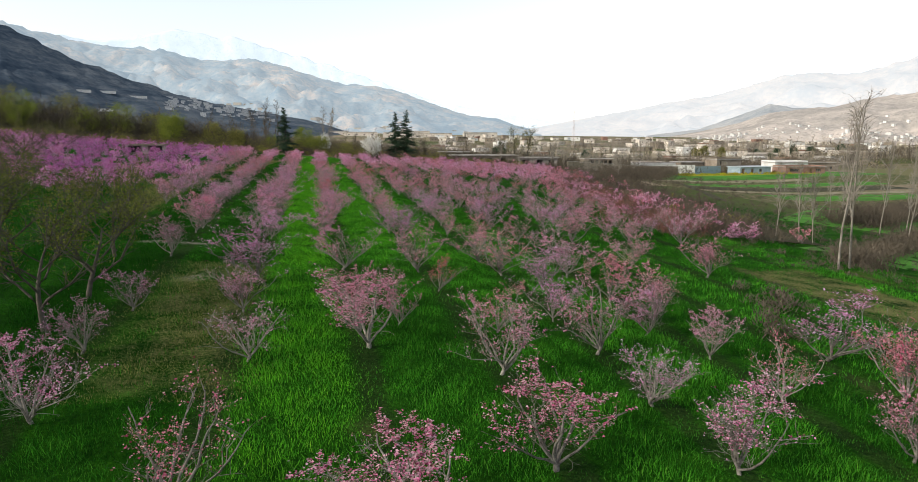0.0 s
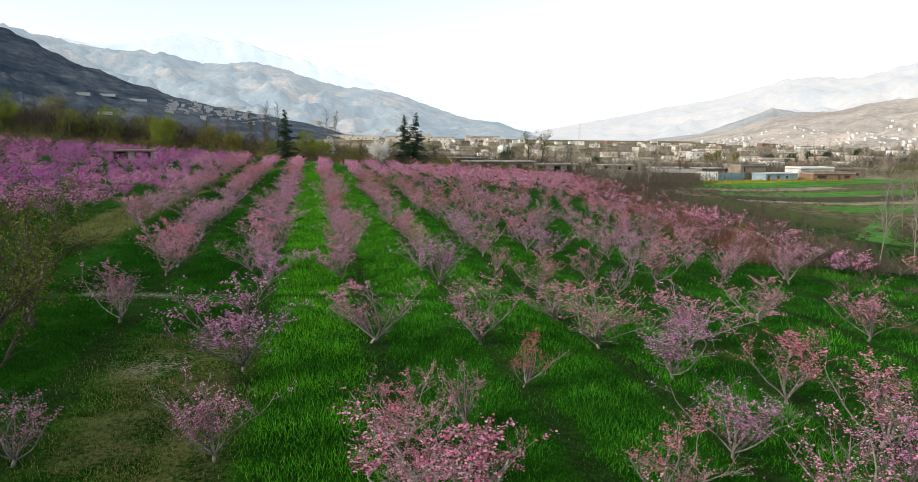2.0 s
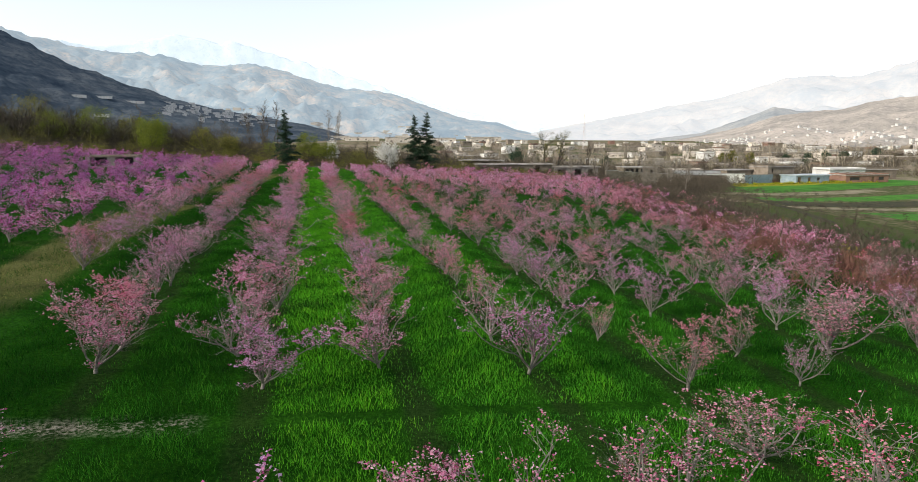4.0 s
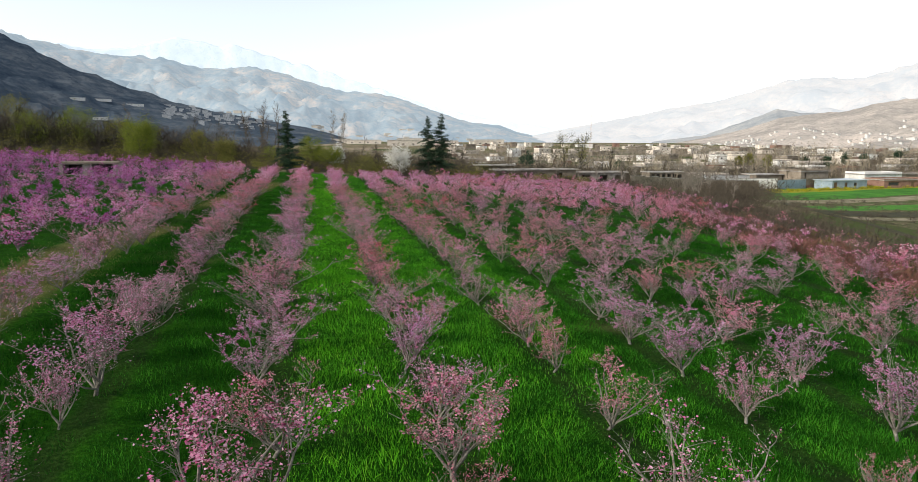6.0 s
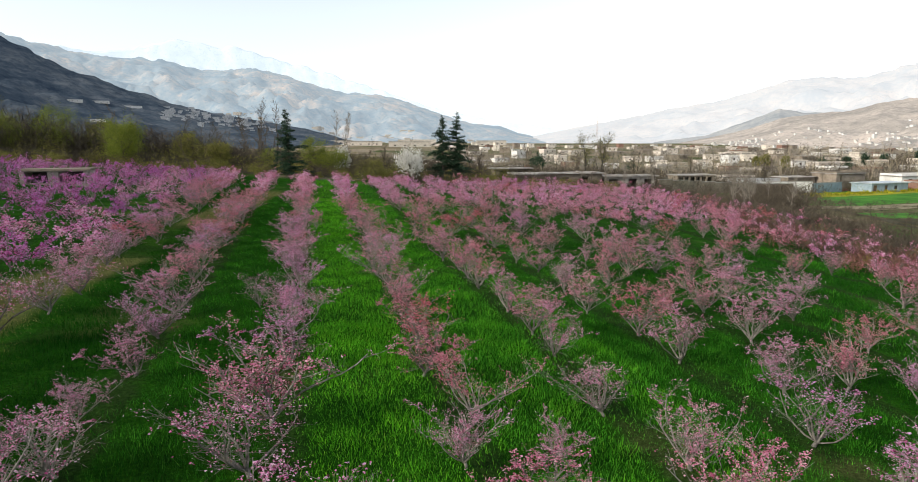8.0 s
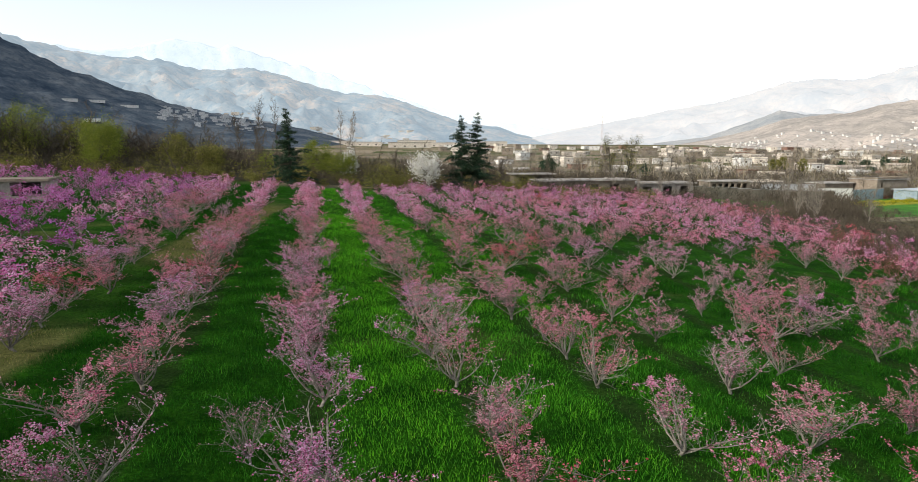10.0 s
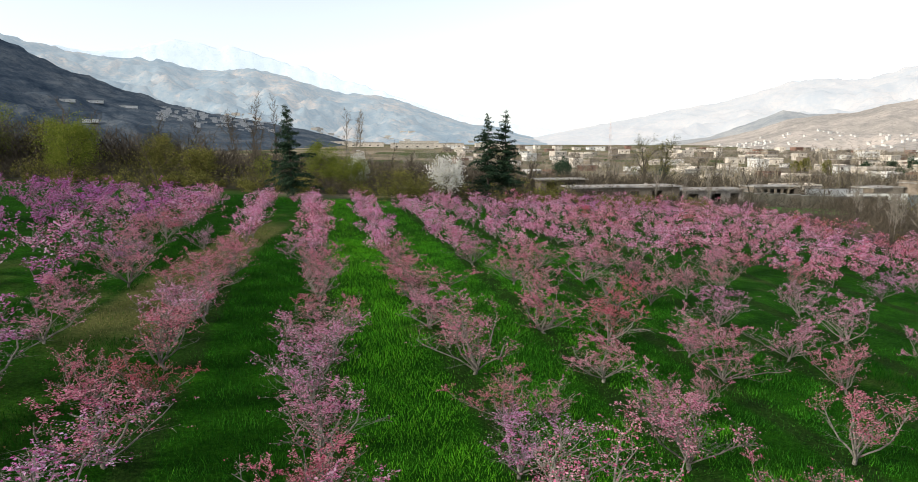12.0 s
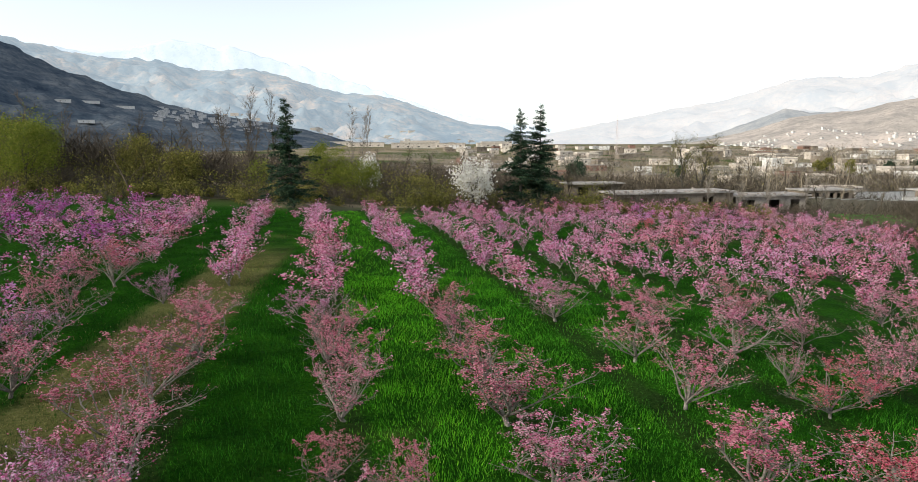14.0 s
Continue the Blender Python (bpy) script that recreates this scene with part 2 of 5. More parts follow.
    lane = calc(n, l, "MULTIPLY", calc(n, l, "SUBTRACT", 1.0, smooth(n, l, off, 1.2, 2.2)), box(-30, 0, 52, 132, 4))
    lane = calc(n, l, "MULTIPLY", lane, calc(n, l, "SUBTRACT", 1.0, calc(n, l, "MULTIPLY", box(-30, 0, 89, 102, 2.5), 0.9)))
    bare = calc(n, l, "MULTIPLY", box(-5.6, -2.4, 19, 35, 1.0), smooth(n, l, calc(n, l, "ADD", mid, fine), 0.85, 1.15))
    furrows = calc(n, l, "MULTIPLY", box(28.5, 35.0, 25, 38, 0.9), smooth(n, l, calc(n, l, "ADD", mid, fine), 0.80, 1.1))
    bare = calc(n, l, "MAXIMUM", bare, furrows)
    some = calc(n, l, "MULTIPLY", smooth(n, l, broad, 0.58, 0.72), 0.5)
    out = mixed(n, l, calc(n, l, "MAXIMUM", calc(n, l, "MAXIMUM", calc(n, l, "MULTIPLY", lane, 0.85), calc(n, l, "MULTIPLY", bare, 0.9)), calc(n, l, "MULTIPLY", some, patch)), out, dry.outputs[0])
    # fields of the valley beyond the orchard
    far = ramp(n, [(0.36, (0.07, 0.09, 0.03)), (0.46, (0.19, 0.15, 0.10)), (0.56, (0.30, 0.245, 0.175)), (0.68, (0.15, 0.14, 0.07))])
    v = n.new("ShaderNodeTexVoronoi")
    v.inputs["Scale"].default_value = 0.02
    l.new(where, v.inputs["Vector"])
    l.new(calc(n, l, "ADD", calc(n, l, "MULTIPLY", v.outputs["Color"], 0.6), calc(n, l, "MULTIPLY", mid, 0.4)), far.inputs[0])
    beyond = calc(n, l, "MAXIMUM", smooth(n, l, y, 152, 165), smooth(n, l, x, 62, 75))
    out = mixed(n, l, beyond, out, far.outputs[0])
    rubble = ramp(n, [(0.4, (0.06, 0.055, 0.035)), (0.62, (0.36, 0.32, 0.26))])
    l.new(fine, rubble.inputs[0])
    pale = calc(n, l, "MAXIMUM", box(-9.2, -3.4, 40.9, 41.6, 0.4), box(-5.6, -4.0, 32.0, 33.4, 0.7))
    pale = calc(n, l, "MULTIPLY", pale, smooth(n, l, calc(n, l, "ADD", mid, fine), 0.86, 1.1))
    out = mixed(n, l, pale, out, rubble.outputs[0])
    l.new(out, b.inputs["Base Color"])
    b.inputs["Roughness"].default_value = 0.95
    b.inputs["Specular IOR Level"].default_value = 0.02
    k = n.new("ShaderNodeBump")
    k.inputs["Strength"].default_value, k.inputs["Distance"].default_value = 0.8, 0.15
    l.new(fine, k.inputs["Height"])
    l.new(k.outputs[0], b.inputs["Normal"])
    return m


def spread(low, fine_low, fine_high, high, step, outer):
    """Grid lines: even steps in the middle, widening outwards."""
    mid = np.arange(fine_low, fine_high + step, step)
    a = fine_low - np.geomspace(step, fine_low - low, outer)
    c = mid[-1] + np.geomspace(step, high - mid[-1], outer)
    return np.concatenate([a[::-1], mid, c])


gx, gy = np.meshgrid(spread(-4600, -60, 75, 4600, 1.1, 34), spread(-900, -10, 175, 4700, 1.1, 34))
lumps = 0.05 * np.sin(gx * 1.7 + np.sin(gy * 0.9)) * np.sin(gy * 1.3 + 1.1 * np.sin(gx * 0.6))
ground = tagged(new("ground", grid_mesh("ground", gx, gy, gz(gx, gy) + lumps, ground_material())), "uneven orchard ground with green grass and bare soil, darkened for tree shade, under rows", "ground", kind="structure")


def field(label, x0, y0, x1, y1, width, mat, lift=0.06):
    """A long field strip from one point to another, draped on the ground."""
    a, c = np.array((x0, y0), float), np.array((x1, y1), float)
    side = np.array((-(c - a)[1], (c - a)[0])) / np.hypot(*(c - a))
    s, t = np.meshgrid(np.linspace(-0.5, 0.5, 14), np.linspace(0, 1, 40))
    wob = 0.6 * np.sin(t * 17 + x0) * np.sin(s * 5 + y0)
    X, Y = a[0] + (c - a)[0] * t + side[0] * s * width + wob, a[1] + (c - a)[1] * t + side[1] * s * width + wob
    return tagged(new("field", grid_mesh("field", X, Y, gz(X, Y) + lift, mat)), label, "field", kind="structure")


CROP = surface("young_wheat", (0.022, 0.105, 0.008), (0.085, 0.25, 0.024), 0.18, 4, 0.95, 0.6)
MUSTARD = surface("mustard_bloom", (0.10, 0.16, 0.02), (0.42, 0.38, 0.03), 0.35, 4, 0.95, 0.6)
FALLOW = surface("fallow_soil", (0.12, 0.115, 0.055), (0.34, 0.285, 0.20), 0.22, 3, 0.95, 0.6)
SCRUBLAND = surface("scrub_floor", (0.026, 0.030, 0.014), (0.075, 0.066, 0.034), 0.4, 5, 0.95, 0.6)


# ---- plant building ----
def tubes(paths, sides):
    """Tapered limbs along paths of (point, radius) as one set of triangles."""
    V, F = [], []
    ring = [(math.cos(2 * math.pi * i / sides), math.sin(2 * math.pi * i / sides)) for i in range(sides)]
    for path in paths:
        start = len(V)
        for i, (p, r) in enumerate(path):
            d = (path[min(i + 1, len(path) - 1)][0] - path[max(i - 1, 0)][0]).normalized()
            a = d.orthogonal().normalized()
            c = d.cross(a)
            V.extend(p + (a * u + c * v) * r for u, v in ring)
        for i in range(len(path) - 1):
            for j in range(sides):
                p, q = start + i * sides + j, start + i * sides + (j + 1) % sides
                F.append((p, q, q + sides))
                F.append((p, q + sides, p + sides))
    return np.array([tuple(v) for v in V], float), np.array(F, int)


def limb(rng, start, way, length, r0, r1, steps, wander, lift):
    """A crooked limb that bends towards the light."""
    path, p, d = [(start.copy(), r0)], start.copy(), way.normalized()
    for i in range(steps):
        d = (d + Vector((rng.gauss(0, wander), rng.gauss(0, wander), rng.gauss(0, wander) + lift))).normalized()
        p = p + d * (length / steps)
        path.append((p.copy(), r0 + (r1 - r0) * (i + 1) / steps))
    return path


def along(path, t):
    f = t * (len(path) - 1)
    i = min(int(f), len(path) - 2)
    a, c = path[i], path[i + 1]
    return a[0].lerp(c[0], f - i), a[1] + (c[1] - a[1]) * (f - i), (c[0] - a[0]).normalized()


def cups(rng, places, radius, spread_r=0.35, petals=5):
    """Small open flowers, each a shallow cup of petals, turned at random."""
    P = np.asarray([tuple(p) for p in places], float)
    k = len(P)
    N = rng.normal(size=(k, 3)) + (0, 0, 0.5)
    N /= np.linalg.norm(N, axis=1)[:, None]
    A = np.cross(N, rng.normal(size=(k, 3)))
    A /= np.linalg.norm(A, axis=1)[:, None]
    C = np.cross(N, A)
    R = radius * (1 + spread_r * rng.normal(size=k)).clip(0.45, 1.7)
    V = [P]
    for i in range(petals):
        w = 2 * math.pi * i / petals
        reach = R * (0.8 + 0.4 * rng.random(k))
        V.append(P + (A * math.cos(w) + C * math.sin(w)) * reach[:, None] + N * (R * 0.55)[:, None])
    V = np.stack(V, 1).reshape(-1, 3)
    base = np.arange(k)[:, None] * (petals + 1)
    F = np.concatenate([base + np.array([[0, 1 + i, 1 + (i + 1) % petals]]) for i in range(petals)])
    return V, F


def petals(rng, places, radius):
    """Single open blossoms: each a creased four-cornered leaflet pair, turned at random."""
    P = np.asarray([tuple(p) for p in places], float)
    k = len(P)
    N = rng.normal(size=(k, 3)) + (0, 0, 0.4)
    N /= np.linalg.norm(N, axis=1)[:, None]
    A = np.cross(N, rng.normal(size=(k, 3)))
    A /= np.linalg.norm(A, axis=1)[:, None]
    C = np.cross(N, A)
    R = (radius * (1 + 0.35 * rng.normal(size=k)).clip(0.5, 1.6))[:, None]
    bend = R * (0.2 + 0.6 * rng.random((k, 1)))
    V = np.stack([P - A * R, P - C * R * 0.8 + N * bend, P + A * R * 0.9, P + C * R * 0.8 + N * bend], 1).reshape(-1, 3)
    base = np.arange(k)[:, None] * 4
    return V, np.concatenate([base + np.array([[0, 1, 2]]), base + np.array([[0, 2, 3]])])


def shards(rng, places, length, width, droop=0.0):
    """Leaves, needles or blades: one slim triangle each, turned at random."""
    P = np.asarray([tuple(p) for p in places], float)
    k = len(P)
    D = rng.normal(size=(k, 3)) - (0, 0, droop)
    D /= np.linalg.norm(D, axis=1)[:, None]
    S = np.cross(D, rng.normal(size=(k, 3)))
    S /= np.linalg.norm(S, axis=1)[:, None]
    s = (0.6 + 0.8 * rng.random(k))[:, None]
    V = np.stack([P - S * width * s, P + S * width * s, P + D * length * s], 1).reshape(-1, 3)
    return V, np.arange(3 * k).reshape(k, 3)


def slivers(paths, width):
    """Fine twigs: each step of a path is one slim tapering triangle."""
    V = []
    for path in paths:
        for (p, _), (q, _) in zip(path, path[1:]):
            side = (q - p).cross(Vector((0.31, 0.57, 0.76))).normalized() * width
            V += [p - side, p + side, q + (q - p) * 0.05]
    V = np.array([tuple(v) for v in V], float)
    return V, np.arange(len(V)).reshape(-1, 3)


def peach_shape(seed, rich, fine=True):
    """Vase-shaped peach tree: a short trunk, crooked limbs, shoots and fine twigs, flowers on the shoots."""
    rng, nrng = random.Random(seed), np.random.default_rng(seed)
    wood, shoots, fine_twigs, spots = [], [], [], []
    trunk = limb(rng, Vector((0, 0, -0.15)), Vector((rng.gauss(0, 0.18), rng.gauss(0, 0.18), 1)), 0.40, 0.055, 0.045, 2, 0.10, 0)
    wood.append(trunk)
    count = rng.choice((7, 8, 8, 9)) if fine else 6
    turn, lean = rng.random() * 6.3, Vector((rng.gauss(0, 0.12), rng.gauss(0, 0.12), 0))
    for i in range(count):
        az = turn + 6.283 * i / count + rng.gauss(0, 0.3)
        out = rng.uniform(0.10, 0.85)
        main = limb(rng, trunk[-1][0] - Vector((0, 0, rng.uniform(0, 0.12))), Vector((math.cos(az) * out, math.sin(az) * out, 0.75)) + lean, rng.uniform(1.6, 2.3), 0.031, 0.009, 6 if fine else 3, 0.17, 0.11)
        wood.append(main)
        for j in range(rng.randint(7, 9) if fine else 5):
            p, r, d = along(main, rng.uniform(0.15, 1.0))
            way = d * 0.5 + Vector((rng.gauss(0, 0.75), rng.gauss(0, 0.75), rng.uniform(0.1, 0.9)))
            shoot = limb(rng, p, way, rng.uniform(0.3, 0.75), min(r, 0.010), 0.004, 2 if fine else 1, 0.22, 0.06)
            shoots.append(shoot)
            lush = rng.choice((0, 0, 1, 2, 3)) if fine else 2
            spots += [(shoot, 0.35), (shoot, 0.7), (shoot, 1.0)] * max(lush, 1 - (rng.random() < 0.6))
            for _ in range(rng.randint(5, 8) if fine else 0):
                p, r, d = along(shoot, rng.uniform(0.15, 1.0))
                twig = limb(rng, p, d * 0.7 + Vector((rng.gauss(0, 0.8), rng.gauss(0, 0.8), rng.uniform(-0.3, 0.8))), rng.uniform(0.18, 0.46), 0.005, 0.003, 2, 0.25, 0.05)
                fine_twigs.append(twig)
                spots += [(twig, 0.3), (twig, 0.6), (twig, 0.85), (twig, 1.0)] * lush if lush else [(twig, 1.0)]
    V1, F1 = tubes(wood, 4 if fine else 3)
    V2, F2 = tubes(shoots, 3)
    V, F = np.concatenate([V1, V2]), np.concatenate([F1, F2 + len(V1)])
    if fine_twigs:
        V3, F3 = slivers(fine_twigs, 0.006)
        V, F = np.concatenate([V, V3]), np.concatenate([F, F3 + len(V)])
    # flowers thicken towards some sides of the crown
    places, tally = [], 3200 * rich if fine else 640 * rich
    while len(places) < tally:
        path, t = rng.choice(spots)
        p = along(path, min(max(t + rng.gauss(0, 0.12), 0), 1.0))[0]
        heavy = 0.45 + 0.3 * math.sin(p.x * 2.3 + seed) * math.cos(p.y * 2.3 - seed) + (0.45 if fine else 0.1) * (p.z - 1.4) - (0.10 if fine else 0.0) * math.hypot(p.x, p.y)
        if rng.random() < heavy:
            g = 0.028 if fine else 0.10
            places.append(p + Vector((rng.gauss(0, g), rng.gauss(0, g), rng.gauss(0, g))))
    return (V, F), petals(nrng, places, 0.0185) if fine else petals(nrng, places, 0.049)


def on_ground(x, y, sink=0.0):
    return Vector((x, y, float(gz(x, y)) - sink))


def standing(x, y, turn=0.0, size=1.0, tall=1.0):
    return Matrix.Translation(on_ground(x, y)) @ Matrix.Rotation(turn, 4, "Z") @ Matrix.Diagonal((size, size, size * tall, 1))


# ---- the orchard ----
PEACH_LABELS = ("vase-shaped peach tree in pink blossom on grass", "sparsely flowering peach tree with bare pale limbs", "peach tree thick with rose-pink blossom in its row")
RICHNESS = (1.0, 0.75, 1.25, 0.5, 1.1, 0.85, 1.35, 0.35, 1.0, 1.2, 0.65, 0.95, 0.25, 0.6)


def crown_size(verts):
    """A crown's mean width and its height over the ground."""
    return float(np.mean(np.percentile(verts[:, :2], 97, 0) - np.percentile(verts[:, :2], 3, 0))), float(np.percentile(verts[:, 2], 97))


kinds = []
for seed, rich in enumerate(RICHNESS):
    (wv, wf), (bv, bf) = peach_shape(100 + seed, rich)
    kinds.append((np_mesh("trunk", wv, wf, [BARK]), np_mesh("blossom", bv, bf, [BLOSSOM]), PEACH_LABELS[1 if rich < 0.7 else 2 if rich > 1.15 else 0], *crown_size(bv), np_mesh("blossom", bv, bf, [ROSE_BLOSSOM])))

orchard_rng = random.Random(7)
taken = []


def peach_tree(x, y, wide, rich, tall=None):
    """One tree whose crown is wide metres across, bare (0) to thick with flowers (1.3)."""
    rng = orchard_rng
    alike = sorted(range(len(kinds)), key=lambda i: abs(RICHNESS[i] - rich - (0.2 if y > 85 else 0.0)))[:3]
    k = kinds[rng.choice(alike)]
    tree = new("peach_tree")
    size = (1.0 if y < 45 else 0.94 if y < 85 else 0.86 if x > 10 else 0.96) * wide / k[3]
    tree.matrix_world = standing(x, y, rng.random() * 6.28, size, (tall or (0.76 + 0.63 * wide) * rng.uniform(0.86, 1.14) * (1.0 if y < 60 else 0.86)) / (k[4] * size))
    tagged(tree, k[2], "tree", "peach trees of the orchard")
    child("trunk", k[0], tree)
    rosy = 0.0 if x < -4 and y < 88 else 0.08 + 0.28 * (0.5 < x < 9) + 0.35 * (x > 0.5 and y < 40) + 0.45 * min(max((y - 60) / 35, 0), 1)
    child("blossom", k[5] if rng.random() < rosy else k[1], tree)
    taken.append((x, y))


def peach_row(k, *trees):
    """The trees of one row: how far along it, how far beside it, crown's width, richness of bloom."""
    for y, beside, wide, rich, *tall in trees:
        peach_tree(float(row_x(k, y)) + beside, y, wide, rich, *tall)


def evenly(k, first, last, step=4.3):
    """Trees planted at even steps along a row, a little out of true, some missing."""
    y = first
    while y < last:
        if orchard_rng.random() > 0.18:
            peach_row(k, (y + orchard_rng.gauss(0, 0.4), orchard_rng.gauss(0, 0.3), orchard_rng.uniform(1.8, 2.7), orchard_rng.uniform(0.6, 1.3)))
        y += step


peach_row(-2, (58.9, -0.1, 2.2, 0.9), (61.6, -0.7, 2.5, 1), (63.4, -0.3, 1.9, 1), (67.3, -0.1, 2.1, 1), (69.8, -0.2, 2.3, 0.8), (72.4, -0.1, 2.6, 1), (76.2, 0.2, 2.3, 0.5), (79.3, 0.5, 2.2, 1), (82.7, -0.3, 2.4, 1.2), (86.1, -0.2, 2.4, 0.9), (89.3, -0.6, 1.8, 1), (92.4, -0.7, 2.3, 1))
peach_row(-2, (95, 0.1, 2.2, 0.9), (97.5, -0.7, 2.6, 1.1), (101.3, -0.1, 2.3, 1.1), (105.1, -0.6, 1.8, 1.1), (109.2, 0.7, 2.7, 1.1), (112.3, 0, 2.2, 0.8), (115.5, -0, 2.1, 1.1), (118.9, -0.8, 2.4, 0.9), (121.9, 0.1, 2.7, 1.1))
peach_row(-1, (17.1, 0.4, 2.3, 0.9), (21.9, 0, 1.6, 0.4), (26.7, 0.3, 1.5, 0.5), (37.3, -0.3, 2.3, 0.7), (44.8, -0.2, 2.4, 1.2), (46.9, -0.1, 2.4, 1.2), (49.7, -0.2, 2.3, 0.9), (53.8, -0.4, 1.3, 0.9), (55.9, -0.2, 2.5, 0.8), (58.5, -0.4, 2.4, 0.8), (61.2, -0.2, 2.3, 0.8), (63.6, -1.3, 1.7, 1))
peach_row(-1, (63.7, 0.1, 2, 0.6), (66.2, -0.3, 1.4, 1.1), (69.4, 0.1, 1.8, 1.1), (73.1, 0.1, 2.1, 1), (76, -0.1, 2.5, 0.9), (79.3, -1, 2.5, 0.9), (82.2, -0.2, 2.4, 0.8), (85.5, -0.6, 1.8, 0.9), (88.8, -0.7, 3, 0.6), (92.2, -0.5, 2.5, 1), (95.5, -0.3, 1.8, 1), (95.8, -1.6, 1.7, 0.8))
peach_row(-1, (98.9, -0.4, 2.9, 0.9), (101.5, -0.6, 2.5, 0.8), (103.7, -1.2, 1.3, 1), (103.9, 0.1, 2.4, 1), (106.4, -0.6, 2.5, 1.1), (108.5, -0.4, 2.6, 1.1), (111.6, 0.2, 2.5, 1.1), (115.1, 0.1, 2.1, 0.8), (118.8, -2.1, 1.5, 1))
peach_row(0, (13, 0, 2.2, 0.5), (21.1, 0.6, 2, 0.5), (26.5, -0, 1.6, 0.8), (32.2, 0.1, 3.0, 1.1, 2.9), (43.4, 0.1, 2.5, 1.2), (46.1, -0.7, 2.2, 0.8), (48.3, -0.6, 2.9, 1.1), (51.9, 0.1, 2.1, 0.9), (56, -0.5, 2.1, 0.9), (59.3, 0.1, 2.6, 1.1), (63.2, -0.7, 2.5, 0.6), (65.7, -0.4, 3, 1))
peach_row(0, (69.9, -0.2, 2.6, 1.1), (72.9, -0.1, 2.2, 1.1), (75.4, -0.1, 2.4, 0.8), (77.4, -1.5, 1.5, 0.3), (80.6, 0.1, 2.4, 1.1), (84, -0.2, 2.3, 0.8), (87.4, -0.3, 2.5, 1), (89.7, -0.2, 2.3, 1), (92.7, -0.3, 2, 1), (95.3, -0.4, 2.5, 0.8), (98, -0.1, 2.8, 0.9), (100.6, -0.4, 2.2, 0.9))
peach_row(0, (102.8, 1, 1.2, 1), (103.9, -0.5, 1.3, 1), (107, -0, 2.2, 0.9), (109.3, -0.2, 2.2, 0.9), (111.4, -0.2, 2.6, 1), (115, -0.6, 2.3, 1.2))
peach_row(1, (11.8, -0.1, 2.3, 1.2), (22.2, 0.2, 3.1, 1), (24.7, 0.1, 1.8, 1.1), (25, 1.6, 1, 0.9), (27, 0.1, 1.7, 1.2), (27.9, 1.7, 1.1, 0.5), (34.9, -0.2, 2.8, 0.8), (45, -0.7, 2.6, 1.2), (48.2, -0.6, 1.4, 0.3), (50.5, -0.4, 2.5, 0.9), (53.3, -0.2, 2, 0.9), (57.4, -0.6, 2.2, 1))
peach_row(1, (60.4, 0.2, 2.2, 1), (63.2, -0.5, 1.7, 0.9), (63.2, 1.6, 1.2, 1.1), (66.1, 0.2, 2.3, 0.8), (69, -0.6, 2.2, 1.1), (71.8, -0.2, 2.4, 0.8), (75.1, -0.3, 2.2, 1.1), (77.9, -0, 2.2, 0.8), (81.9, -0.3, 2, 0.5), (84.6, -0.4, 2.6, 0.9), (87.6, 0.3, 2.9, 0.5), (90.8, -0.3, 2.2, 0.9))
peach_row(1, (94, 0.3, 2, 0.9), (94, 1.8, 1.3, 0.9), (98, 0.4, 3, 0.5), (100.7, -0, 2.1, 1), (103.1, -0.2, 2.4, 1), (106.3, -0.4, 3.2, 1), (109.4, -0.2, 2.6, 0.8), (112.4, -0.3, 1.9, 1.1), (115.1, -0.2, 2, 1))
peach_row(2, (13.6, -0.5, 2.7, 1.1), (19.6, -0.1, 2.5, 0.7), (24.1, 1.1, 1.7, 0.6), (30.6, -0.1, 1.3, 0.5), (34.8, -0.4, 2.8, 0.6), (44.3, -0.3, 2.6, 1), (47.7, -0.6, 2.6, 0.5), (52.6, -0.2, 1.8, 0.6), (57, -0.1, 1.7, 1.2), (59.7, -0, 2.2, 1.2), (62.5, 0.3, 1.9, 0.7), (65.6, -0.5, 2, 0.7))
peach_row(2, (70.7, -0, 2.2, 0.8), (73.3, -0, 2.2, 0.9), (76.8, 0, 2.6, 0.8), (81.5, -0.1, 2.6, 0.8), (84.5, 0, 2.2, 1.1), (87.1, 0.1, 1.8, 0.9), (90.7, -0.3, 2.3, 0.8), (93.5, 0.2, 2.3, 1.2), (96.9, 0.1, 2.2, 1.3), (102.3, 0, 2.6, 1), (106.9, 0.7, 2.5, 0.9), (110.9, 1.1, 2.4, 1))
peach_row(2, (116.1, 0, 2.3, 1))
peach_row(3, (12.9, -0.3, 2.3, 0.7), (16.9, -0.4, 1.9, 0.5), (21.5, -0.2, 2.6, 0.4), (25.7, -0.3, 2, 0.9), (31, 1.1, 2.7, 0.7), (34.2, -0.2, 3.1, 0.3), (37.8, -0.5, 2.3, 0.5), (42.7, 0.3, 2.1, 0.8), (47.6, -0.7, 1.1, 0.5), (52.6, -0.3, 2, 1), (56.4, -0, 2.5, 0.9), (59.8, -0.3, 2.5, 1.1))
